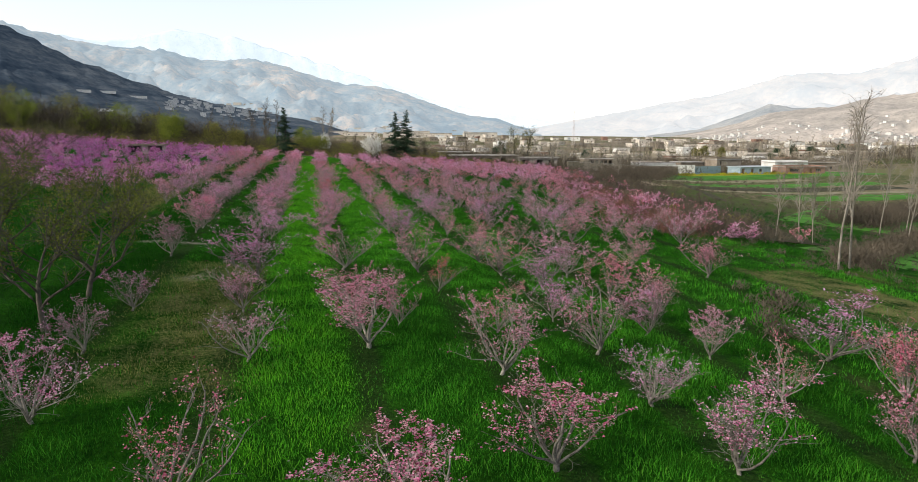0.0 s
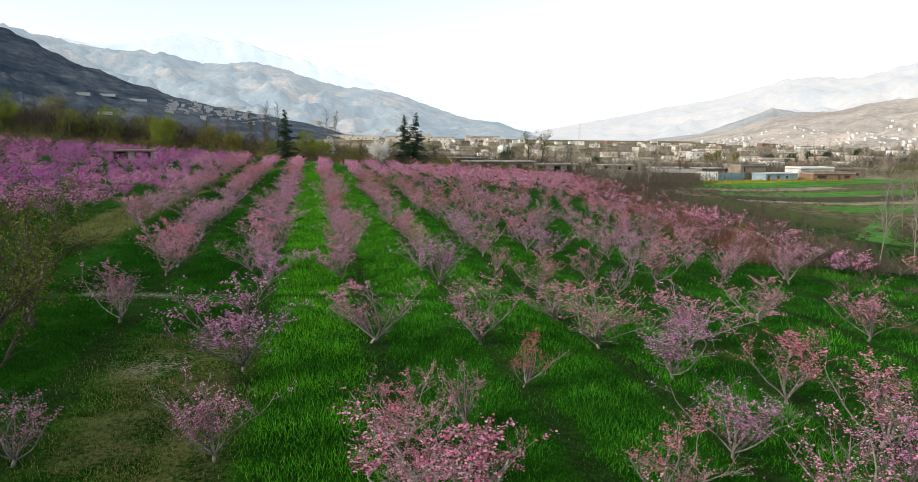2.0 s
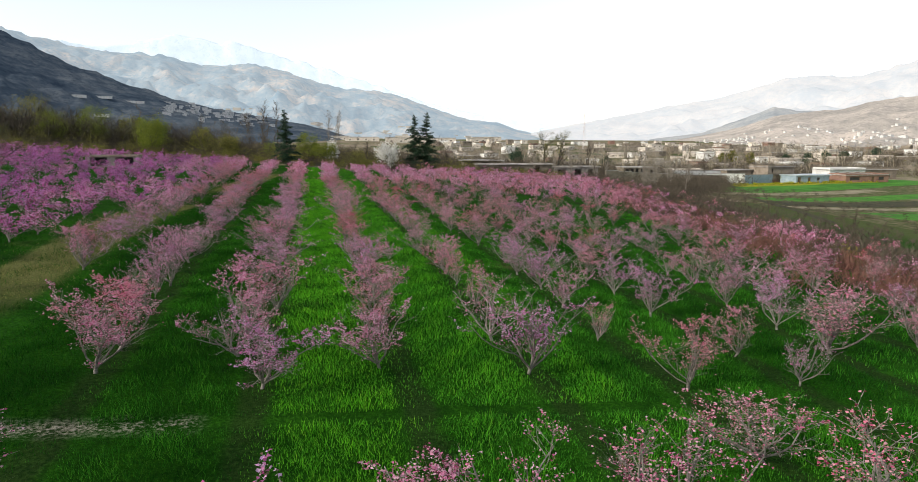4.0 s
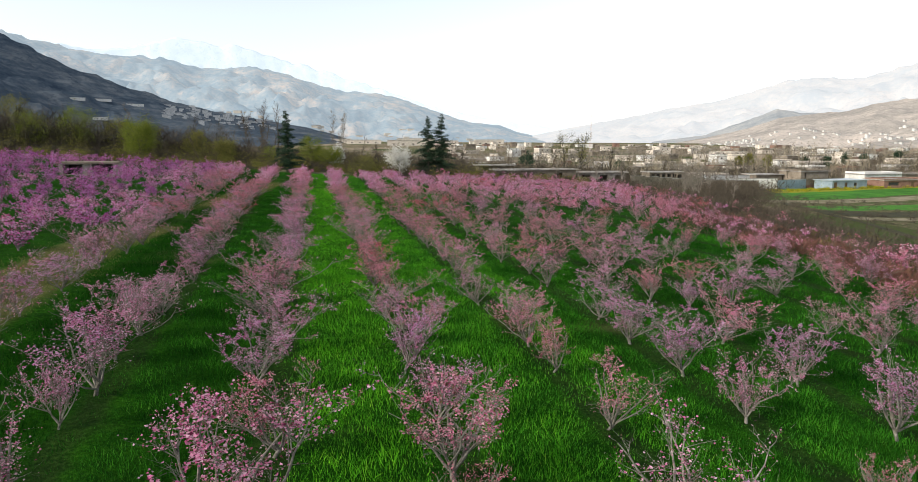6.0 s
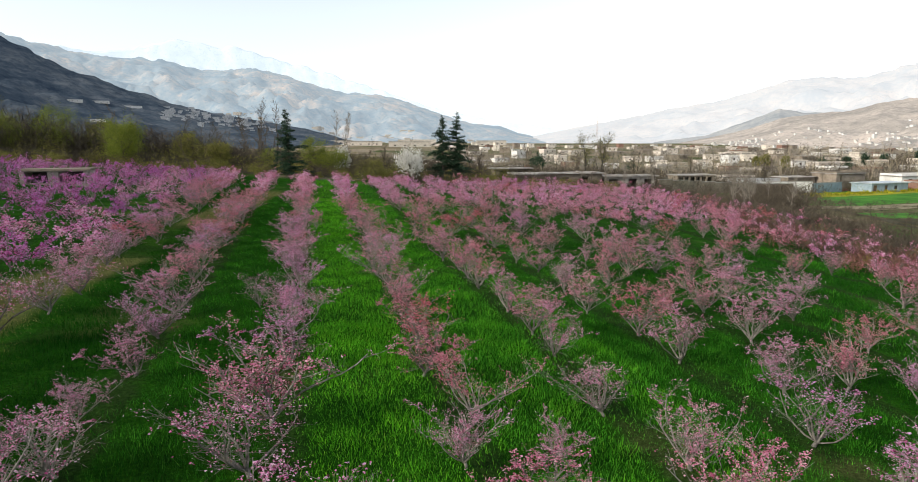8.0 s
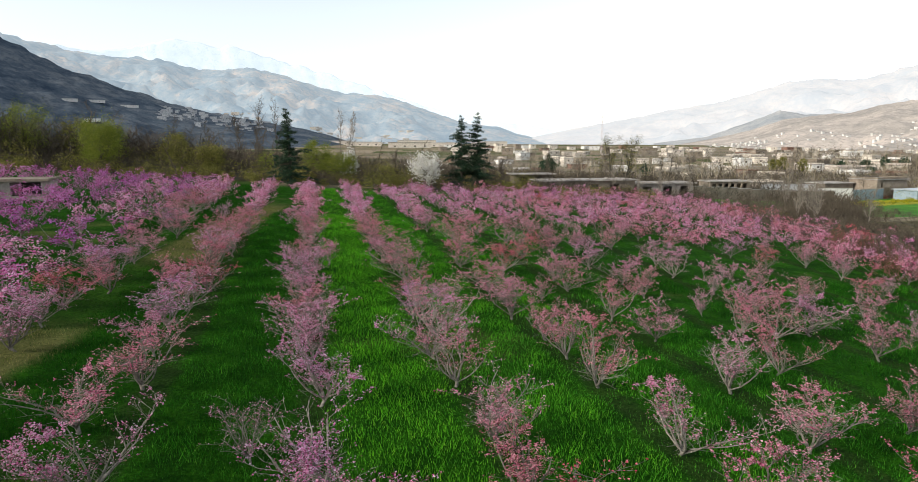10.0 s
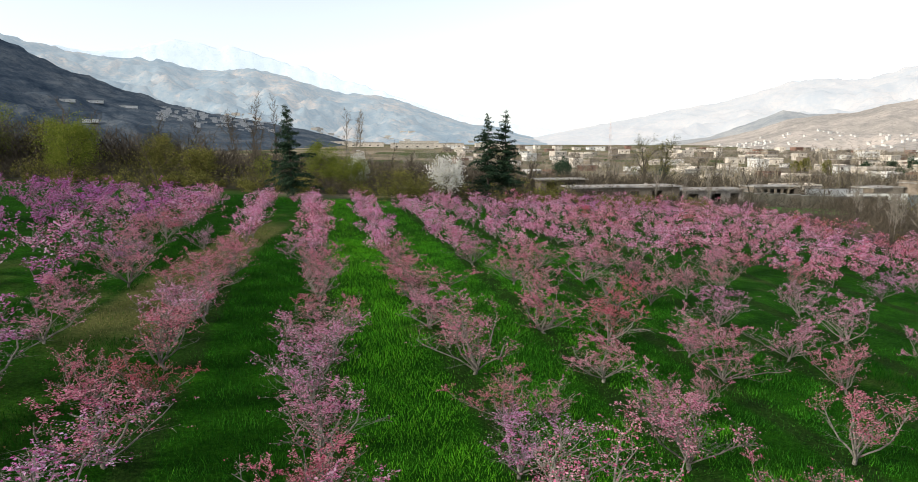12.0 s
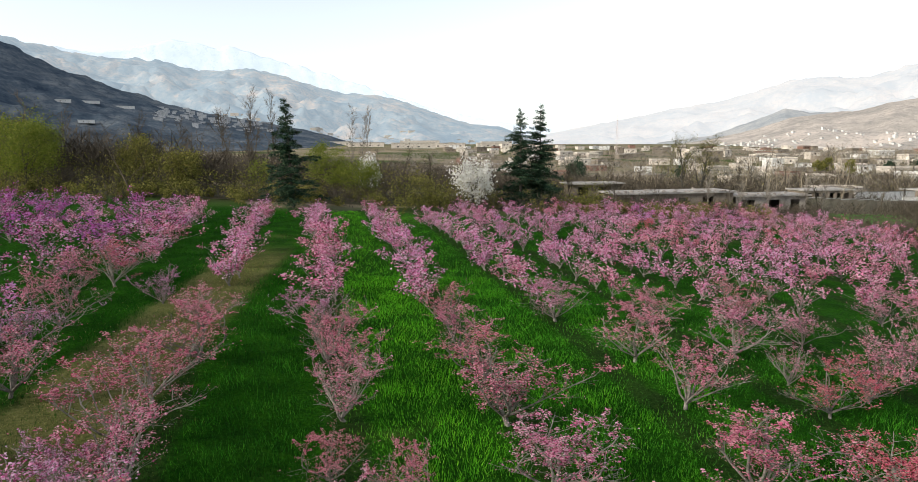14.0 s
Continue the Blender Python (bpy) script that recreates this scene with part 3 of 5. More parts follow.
peach_row(3, (63.3, -0.2, 2.3, 0.7), (66.7, 1.8, 2, 0.9), (69.8, -0.2, 2.4, 0.7), (73, -0.1, 2.5, 1.1), (76.4, -0.9, 2.2, 0.9), (80.7, -0.3, 2.2, 0.7), (86.9, 0.3, 2.3, 1), (90.5, 0, 2.4, 0.9), (94.4, -2.2, 1.1, 0.9), (96.6, 0.3, 3, 1.1), (99.3, 0.3, 2.4, 0.9), (101.1, -2.3, 2.5, 1.1))
peach_row(3, (105.9, 0.4, 2.5, 1.1), (108.4, 0.9, 1.6, 0.2), (111.3, 1, 3, 1), (115.5, -0.4, 2.5, 1))
peach_row(4, (13.1, 0.8, 1.9, 0.8), (16.8, -0.2, 1.7, 0.4), (20.8, -0.2, 1.6, 0.9), (23.7, -1.4, 2.1, 0.8), (25.8, 0.1, 2.8, 0.8), (28.8, -0.6, 2.1, 0.9), (34.1, -0.8, 3.2, 1.1), (42.7, 0.2, 1.5, 0.4), (45.7, -0.3, 1.8, 0.9), (51.2, -0.9, 2.3, 1.1), (55.2, -0.8, 2.1, 1.1), (59.8, -0.7, 2.8, 1.1))
peach_row(4, (65.7, 1.4, 1.7, 1), (66.9, -0.2, 2.2, 1), (71.9, -0.1, 2.5, 1.1), (76.8, 0.8, 2.5, 1), (77.3, -1.4, 1.9, 1), (82.4, -1.8, 2, 0.9), (86.8, 1.9, 3, 1.2), (87.7, 0.4, 2.5, 1), (91.4, 0.9, 1.2, 0.8), (95.3, -0.3, 2.2, 1.1), (98.7, -0.1, 2.5, 1.2), (102.9, -0.4, 2.5, 1))
peach_row(4, (106.8, -2.1, 2.3, 1), (108.2, 0.9, 2.6, 0.8), (112.1, -0.2, 2.4, 0.8), (115.9, -0.2, 2.4, 0.8))
peach_row(5, (16.6, -0.2, 2.5, 0.9), (20.6, 0.5, 3, 0.6), (37.9, 0.9, 2.4, 0.8), (45.8, -0.1, 3.7, 0.7), (49.2, 0, 2.3, 1), (53.1, 0.1, 2.4, 0.9), (58.2, 0.9, 2.2, 0.9), (61.1, 1, 1.8, 0.7), (65.9, -0.3, 2.7, 1.1), (70.6, -0.2, 2.1, 1), (75.3, 0.1, 2.4, 1.2), (79.4, -0.6, 2.5, 1.2))
peach_row(5, (83.7, -0.4, 2.2, 1.1), (87.7, -0.3, 2.4, 1.1), (92.5, -0.2, 2.3, 1.1), (96.4, 0.3, 2.3, 1.2), (100.7, -0.2, 2.5, 1.2), (104.8, 0.9, 2.7, 1), (110, -0.2, 2.1, 1.1), (115, 2.2, 2.6, 1.1))
peach_row(6, (35.2, 0.2, 2.9, 0.8), (46.4, 0.6, 2.4, 0.9))
peach_row(7, (46.6, 0.8, 2.8, 0.8))
evenly(6, 50.5, 112)
evenly(7, 52.0, 112)
evenly(8, 58.0, 112)

far_shapes = [peach_shape(300 + s, (1.0, 1.2, 0.8, 1.1, 0.6, 1.3)[s], False) for s in range(6)]
far_width, far_height = np.mean([crown_size(b[0]) for _, b in far_shapes], 0)


def far_trees(label, spots):
    """Many peach trees as one mass: spots of (x, y, tint)."""
    rng = np.random.default_rng(11)
    wood, bloom, tints, nw, nb = [[], []], [[], []], [], 0, 0
    for x, y, tint in spots:
        (wv, wf), (bv, bf) = far_shapes[rng.integers(len(far_shapes))]
        wide = 1.75 + 0.75 * rng.random()
        m = np.array(standing(x, y, rng.random() * 6.28, wide / far_width, (0.75 + 0.48 * wide) * (0.9 + 0.2 * rng.random()) / (far_height * wide / far_width)))
        wood[0].append(wv @ m[:3, :3].T + m[:3, 3]); wood[1].append(wf + nw); nw += len(wv)
        bloom[0].append(bv @ m[:3, :3].T + m[:3, 3]); bloom[1].append(bf + nb); nb += len(bv)
        tints.append(np.full(len(bv), np.clip(tint, 0, 1)))
    mass = tagged(new("peach_trees"), label, "trees", kind="stuff")
    child("trunks", np_mesh("trunks", np.concatenate(wood[0]), np.concatenate(wood[1]), [BARK]), mass)
    child("blossoms", np_mesh("blossoms", np.concatenate(bloom[0]), np.concatenate(bloom[1]), [FAR_BLOSSOM], np.concatenate(tints)), mass)


spots_mauve, spots_magenta, spots_right = [], [], []
for k in range(-2, 15):
    y = 13.0 + orchard_rng.random() * 2
    while y < 170:
        x = float(row_x(k, y))
        if y > (150 if x < 12 else 157 if x < 29 else 168):
            break
        near = any(abs(x - a) < 2.6 and abs(y - c) < 2.6 for a, c in taken)
        if not near and x < right_edge(y) and (k > 8 or y > 108) and not (k > 5 and y < 45):
            spot = (x + orchard_rng.gauss(0, 0.3), y + orchard_rng.gauss(0, 0.4))
            if k < 6:
                spots_mauve.append((*spot, orchard_rng.gauss(0.54, 0.10)))
            else:
                spots_right.append((*spot, orchard_rng.gauss(0.60, 0.12)))
        y += orchard_rng.uniform(2.1, 2.9) if y > 100 else orchard_rng.uniform(3.2, 5.4)
for i in range(2600):
    y = orchard_rng.uniform(60, 149)
    x = orchard_rng.uniform(-62, -13.2)
    if abs(x + 13.2 - 0.15 * max(y - 78, 0)) > 2.2 and not (-35.5 < x < -21.5 and 125.0 < y < 131.5) and x > -0.75 * (y - 60) - 20 and all(math.hypot(x - a, y - c) > 2.35 for a, c, _ in spots_magenta):
        spots_magenta.append((x, y, orchard_rng.gauss(0.17 + 0.15 * (x > -19), 0.13)))
for i in range(60):
    y = orchard_rng.uniform(50, 150)
    spots_right.append((float(right_edge(y)) + abs(orchard_rng.gauss(0, 4.5)), y, orchard_rng.gauss(0.66, 0.16)))
far_trees("distant rows of peach trees in mauve-pink blossom", spots_mauve)
far_trees("dense magenta-pink peach trees beside the dry grass lane", spots_magenta)
far_trees("mixed rose and salmon peach trees towards the scrub", spots_right)


# ---- grass between the rows ----
def grass(label, spots, tall, wide):
    rng = np.random.default_rng(5)
    spots = np.asarray(spots)
    k = len(spots)
    P = np.stack([spots[:, 0], spots[:, 1], gz(spots[:, 0], spots[:, 1]) - 0.03], -1)
    D = np.concatenate([rng.normal(size=(k, 2)) * 0.38, np.ones((k, 1))], 1)
    w = rng.random(k) * 6.28
    S = np.stack([np.cos(w), np.sin(w), np.zeros(k)], -1) * (wide * (0.6 + 0.8 * rng.random(k)))[:, None]
    h = (tall * (0.55 + 0.7 * rng.random(k)) * spots[:, 2])[:, None]
    V = np.stack([P - S, P + S, P + D * h], 1).reshape(-1, 3)
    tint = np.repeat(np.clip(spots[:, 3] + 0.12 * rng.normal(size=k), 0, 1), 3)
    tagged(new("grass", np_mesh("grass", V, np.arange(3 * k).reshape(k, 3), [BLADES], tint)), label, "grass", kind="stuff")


def lane_blades(count, y0, y1, k0, k1, seed):
    rng = np.random.default_rng(seed)
    y = y0 + (y1 - y0) * rng.random(count)
    u = k0 + (k1 - k0) * rng.random(count)
    f = np.abs(u - np.round(u))
    waves = np.sin(u * 9.1 + 2 * np.sin(y * 0.5)) * np.sin(y * 1.9 + 3 * np.sin(u * 2.3))
    lane = np.floor(u)
    # crop tone by lane; lower values at left also put shade into blade colour
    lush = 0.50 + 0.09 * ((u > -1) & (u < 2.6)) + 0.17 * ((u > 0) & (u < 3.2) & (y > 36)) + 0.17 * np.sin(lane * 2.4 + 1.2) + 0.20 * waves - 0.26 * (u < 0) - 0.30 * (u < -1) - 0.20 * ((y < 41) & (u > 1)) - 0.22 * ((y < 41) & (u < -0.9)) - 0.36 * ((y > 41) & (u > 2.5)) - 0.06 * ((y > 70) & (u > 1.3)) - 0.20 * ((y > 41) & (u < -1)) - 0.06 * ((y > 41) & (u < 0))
    keep = rng.random(count) < np.clip((f - 0.04) / 0.12, 0.34, 1.0)
    dry = (np.abs(row_x(u, y) + 13.2 - 0.15 * np.maximum(y - 78, 0)) < 1.6) & (y > 52) & ~((y > 89) & (y < 102))
    dry |= (u > -0.9) & (u < -0.02) & (y < 36) & (y > 18)
    dry |= (row_x(u, y) > 29) & (row_x(u, y) < 34.5) & (y > 25.5) & (y < 37.5)
    keep &= ~dry | (rng.random(count) < 0.12)
    keep &= np.abs(y - 41.2 - 0.25 * np.sin(u)) > 0.35
    x = row_x(u, y)
    size = np.clip(0.62 + 0.5 * np.clip((f - 0.1) / 0.25, 0, 1) + 0.25 * waves, 0.25, 1.4)
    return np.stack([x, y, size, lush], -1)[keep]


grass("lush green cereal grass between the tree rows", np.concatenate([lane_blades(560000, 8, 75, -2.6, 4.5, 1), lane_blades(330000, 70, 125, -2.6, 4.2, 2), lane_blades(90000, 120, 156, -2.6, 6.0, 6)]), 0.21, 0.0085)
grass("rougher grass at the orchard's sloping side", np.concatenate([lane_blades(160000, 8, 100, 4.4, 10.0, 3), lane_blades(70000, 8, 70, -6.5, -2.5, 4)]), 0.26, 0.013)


def dry_blades(count, seed):
    """Short yellowed grass on the trodden strip and the bare patch."""
    rng = np.random.default_rng(seed)
    y = 52 + 78 * rng.random(count)
    y = np.where((y > 89) & (y < 102), y - 20, y)
    x = -13.2 + 0.15 * np.maximum(y - 78, 0) + rng.normal(size=count) * 1.1
    m = count // 3
    x[:m], y[:m] = -4.0 + 1.5 * rng.normal(size=m), 18 + 18 * rng.random(m)
    return np.stack([x, y, 0.5 + 0.6 * rng.random(count), np.full(count, 0.5)], -1)


tall_blades = BLADES
BLADES = DRYBLADES
grass("short yellowed grass on the trodden strip", dry_blades(75000, 9), 0.12, 0.009)
BLADES = tall_blades


# ---- hills and mountains round the valley ----
VALLEY = Vector((-1.0, 45.0, 8.4))


def mountain_material(name, low, mid, high, scale, haze_glow=0.0, haze_colour=(0.8, 0.9, 1.0), terrace=0.0):
    m, n, l, b = material(name)
    where = n.new("ShaderNodeNewGeometry").outputs["Position"]
    broad, fine = noise_out(n, l, where, scale, 6, 0.65), noise_out(n, l, where, scale * 9, 4, 0.7)
    xyz = n.new("ShaderNodeSeparateXYZ")
    l.new(where, xyz.inputs[0])
    steps = calc(n, l, "MULTIPLY", calc(n, l, "SINE", calc(n, l, "ADD", calc(n, l, "MULTIPLY", xyz.outputs[2], terrace), calc(n, l, "MULTIPLY", broad, 9.0))), 0.06 if terrace else 0.0)
    fine = calc(n, l, "ADD", fine, steps)
    dots = smooth(n, l, noise_out(n, l, where, scale * 26, 2, 0.6), 0.54, 0.68)
    c = ramp(n, [(0.38, low), (0.5, mid), (0.62, high)])
    l.new(calc(n, l, "ADD", calc(n, l, "MULTIPLY", broad, 0.6), calc(n, l, "MULTIPLY", fine, 0.4)), c.inputs[0])
    l.new(mixed(n, l, calc(n, l, "MULTIPLY", dots, 0.75), c.outputs[0], low), b.inputs["Base Color"])
    b.inputs["Roughness"].default_value = 1.0
    b.inputs["Specular IOR Level"].default_value = 0.0
    # emission lays distance haze over the slope
    if haze_glow:
        b.inputs["Emission Color"].default_value = (*haze_colour, 1)
        b.inputs["Emission Strength"].default_value = haze_glow
    return m


def mountain(label, crest, far, near, rough, mat, power=1.2, seed=0, foot=-14.0):
    """A range seen from the valley: crest of (bearing, elevation) in degrees at distance far, sloping down to distance near."""
    az = np.linspace(crest[0][0], crest[-1][0], 190)
    el = np.interp(az, [c[0] for c in crest], [c[1] for c in crest])
    rows = np.concatenate([np.linspace(0, 1, 56), [1.05, 1.12]])
    X, Y, Z = (np.zeros((len(rows), len(az))) for _ in range(3))
    for j, (a, e) in enumerate(zip(az, el)):
        top = VALLEY.z + far * math.tan(radians(e))
        for i, v in enumerate(rows):
            d = near + (far - near) * v
            x, y = VALLEY.x + d * math.sin(radians(a)), VALLEY.y + d * math.cos(radians(a))
            p = Vector((x, y, seed * 911.0)) / (far * 0.085)
            folds = noise.ridged_multi_fractal(p, 0.9, 2.1, 5, 0.9, 2.0) - 1.0
            w = min(v, 1.0)
            z = foot + (top - foot) * w ** power + rough * (top - foot) * folds * math.sin(math.pi * w ** 0.8) * 0.55
            z += 0.035 * (top - foot) * noise.fractal(p * 5, 1.0, 2.0, 4)
            if v > 1:
                z -= (v - 1) * (top - foot) * 2.5
            X[i, j], Y[i, j], Z[i, j] = x, y, z
    ob = tagged(new("backdrop", grid_mesh("backdrop", X, Y, Z, mat)), label, "mountain", kind="structure")
    return X, Y, Z


# hill's shade and bluish haze are put into its base colours
DARK_HILL = mountain_material("shaded_scrubby_hill", (0.038, 0.056, 0.078), (0.080, 0.100, 0.122), (0.145, 0.158, 0.168), 0.012, terrace=0.55)
# the far ranges carry their haze in pale base colours and emission
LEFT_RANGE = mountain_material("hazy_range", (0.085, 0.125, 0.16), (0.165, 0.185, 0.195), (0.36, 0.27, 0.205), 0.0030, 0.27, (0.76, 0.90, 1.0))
PALE_RANGE = mountain_material("haze_pale_range", (0.34, 0.38, 0.41), (0.42, 0.45, 0.48), (0.5, 0.52, 0.53), 0.002, 0.42, (0.80, 0.92, 1.0))
RIGHT_RANGE = mountain_material("hazed_bare_brown_range", (0.15, 0.135, 0.115), (0.285, 0.245, 0.205), (0.44, 0.365, 0.305), 0.006, 0.14, (1.0, 0.96, 0.92))
RIGHT_FAR = mountain_material("hazed_pale_brown_range", (0.13, 0.14, 0.145), (0.195, 0.18, 0.165), (0.26, 0.22, 0.185), 0.004, 0.45, (0.91, 0.95, 1.0))
HUMP = mountain_material("hazed_wooded_spur", (0.11, 0.125, 0.13), (0.19, 0.195, 0.19), (0.28, 0.265, 0.24), 0.008, 0.19, (0.95, 0.97, 1.0))

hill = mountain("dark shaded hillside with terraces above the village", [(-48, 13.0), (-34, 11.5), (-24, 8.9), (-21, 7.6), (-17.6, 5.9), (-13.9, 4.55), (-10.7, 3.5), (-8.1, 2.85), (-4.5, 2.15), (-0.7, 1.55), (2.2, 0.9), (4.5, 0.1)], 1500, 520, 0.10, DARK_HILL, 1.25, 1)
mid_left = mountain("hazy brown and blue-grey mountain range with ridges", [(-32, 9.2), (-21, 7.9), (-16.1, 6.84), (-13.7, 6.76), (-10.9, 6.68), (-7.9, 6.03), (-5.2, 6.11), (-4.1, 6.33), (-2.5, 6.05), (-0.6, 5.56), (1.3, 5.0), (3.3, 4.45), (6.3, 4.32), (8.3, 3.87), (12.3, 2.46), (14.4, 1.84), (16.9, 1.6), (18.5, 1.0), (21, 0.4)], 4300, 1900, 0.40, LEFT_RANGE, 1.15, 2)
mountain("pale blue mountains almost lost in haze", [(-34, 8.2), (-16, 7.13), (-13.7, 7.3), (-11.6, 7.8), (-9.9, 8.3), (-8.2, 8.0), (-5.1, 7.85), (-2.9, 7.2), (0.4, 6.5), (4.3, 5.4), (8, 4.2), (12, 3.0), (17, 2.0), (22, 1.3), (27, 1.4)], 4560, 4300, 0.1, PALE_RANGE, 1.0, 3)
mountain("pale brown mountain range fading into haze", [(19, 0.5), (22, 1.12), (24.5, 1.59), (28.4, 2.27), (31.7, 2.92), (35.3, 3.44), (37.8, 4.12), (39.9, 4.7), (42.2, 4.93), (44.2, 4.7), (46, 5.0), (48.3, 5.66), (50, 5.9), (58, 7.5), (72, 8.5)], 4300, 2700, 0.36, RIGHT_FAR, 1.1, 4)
mountain("haze-grey wooded spur above the town", [(30, 0.1), (34.1, 0.64), (37.5, 1.85), (39.4, 2.66), (41.2, 2.3), (45, 2.2), (52, 2.0)], 2650, 1900, 0.15, HUMP, 1.1, 5)
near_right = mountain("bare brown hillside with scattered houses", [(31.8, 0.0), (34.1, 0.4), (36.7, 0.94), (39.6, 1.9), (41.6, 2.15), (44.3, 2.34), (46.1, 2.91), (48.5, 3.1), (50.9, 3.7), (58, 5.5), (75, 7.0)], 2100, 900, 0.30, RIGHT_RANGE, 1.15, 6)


def on_slope(grid, bearing, elevation):
    """The point of a slope at this bearing and elevation from the valley, in degrees."""
    X, Y, Z = grid
    a = np.degrees(np.arctan2(X - VALLEY.x, Y - VALLEY.y))
    e = np.degrees(np.arctan2(Z - VALLEY.z, np.hypot(X - VALLEY.x, Y - VALLEY.y)))
    miss = (a - bearing) ** 2 + (e - elevation) ** 2
    miss[56:] = 9e9
    i = np.unravel_index(np.argmin(miss), miss.shape)
    return float(X[i]), float(Y[i]), float(Z[i])


def add_box(bm, x0, x1, y0, y1, z0, z1):
    v = [bm.verts.new(p) for p in ((x0, y0, z0), (x1, y0, z0), (x1, y1, z0), (x0, y1, z0), (x0, y0, z1), (x1, y0, z1), (x1, y1, z1), (x0, y1, z1))]
    for f in ((3, 2, 1, 0), (4, 5, 6, 7), (0, 1, 5, 4), (1, 2, 6, 5), (2, 3, 7, 6), (3, 0, 4, 7)):
        bm.faces.new([v[i] for i in f])


def specks(label, surface_grid, count, rows, cols, seed, mat, size=(9, 20), loose=1.0):
    """Far hamlets: small flat-roofed houses in loose clusters on a slope, too small to tell apart."""
    rng = random.Random(seed)
    X, Y, Z = surface_grid
    bm = bmesh.new()
    i, j = 0, 0
    for k in range(count):
        if k % 9 == 0:
            i, j = int(rng.uniform(*rows)), int(rng.uniform(*cols))
        a, c = min(max(i + round(rng.gauss(0, 2 * loose)), 1), 54), min(max(j + round(rng.gauss(0, 4 * loose)), 1), 188)
        x, y, z = X[a, c] + rng.uniform(-9, 9), Y[a, c] + rng.uniform(-9, 9), Z[a, c]
        w, d, h = rng.uniform(*size), rng.uniform(0.5, 0.8) * size[1], rng.uniform(0.9, 2.0) * min(1.8, 0.25 * size[1])
        add_box(bm, x - w / 2, x + w / 2, y - d / 2, y + d / 2, z - 6, z + h)
        add_box(bm, x - w / 2 - 0.4, x + w / 2 + 0.4, y - d / 2 - 0.4, y + d / 2 + 0.4, z + h, z + h + 0.4)
    me = bpy.data.meshes.new("hamlet_houses")
    bm.to_mesh(me)
    bm.free()
    me.materials.append(mat)
    tagged(new("hamlet_houses", me), label, "houses", kind="stuff")


specks("scattered pale houses on the far mountain slope", mid_left, 130, (3, 18), (85, 165), 1, CREAM, (12, 28))
specks("white and cream houses on the brown hillside", near_right, 380, (1, 26), (6, 95), 2, WHITE, (3.0, 7.0), 2.0)
# bluish grey puts the haze over the slope into the wall colour
SLOPE_WALL = surface("haze_grey_plaster", (0.20, 0.22, 0.24), (0.46, 0.47, 0.48), 0.5, 8, 0.9, 0.2)
houses = bmesh.new()
hamlet_rng = random.Random(3)
for _ in range(90):
    bearing = hamlet_rng.uniform(-11.5, -2.5)
    x, y, z = on_slope(hill, bearing, np.interp(bearing, (-11.5, -8, -4.5, -2.5), (2.5, 2.2, 1.75, 1.6)) + hamlet_rng.gauss(0.05, 0.28))
    x, y, w, h = x + hamlet_rng.uniform(-8, 8), y + hamlet_rng.uniform(-8, 8), hamlet_rng.uniform(5, 12), hamlet_rng.uniform(2.2, 4.0)
    add_box(houses, x - w / 2, x + w / 2, y - 3, y + 3, z - 4, z + h)
    add_box(houses, x - w / 2 - 0.4, x + w / 2 + 0.4, y - 3.4, y + 3.4, z + h, z + h + 0.4)
hamlet = bpy.data.meshes.new("hamlet_houses")
houses.to_mesh(hamlet)
houses.free()
hamlet.materials.append(SLOPE_WALL)
tagged(new("hamlet_houses", hamlet), "small haze-greyed village houses low on the dark terraced hillside", "houses", kind="stuff")


# ---- buildings ----
def walls_with_openings(w, d, h, t, holes):
    """Four walls round a floor plan; holes of (from, to, sill, head) go through the front wall."""
    bm = bmesh.new()
    x = -w / 2
    for a, c, z0, z1 in sorted(holes):
        if a > x:
            add_box(bm, x, a, -d / 2, -d / 2 + t, -0.8, h)
        add_box(bm, a, c, -d / 2, -d / 2 + t, -0.8, z0)
        add_box(bm, a, c, -d / 2, -d / 2 + t, z1, h)
        x = c
    add_box(bm, x, w / 2, -d / 2, -d / 2 + t, -0.8, h)
    add_box(bm, -w / 2, -w / 2 + t, -d / 2 + t, d / 2 - t, -0.8, h)
    add_box(bm, w / 2 - t, w / 2, -d / 2 + t, d / 2 - t, -0.8, h)
    add_box(bm, -w / 2, w / 2, d / 2 - t, d / 2, -0.8, h)
    bmesh.ops.remove_doubles(bm, verts=bm.verts, dist=0.001)
    return bm


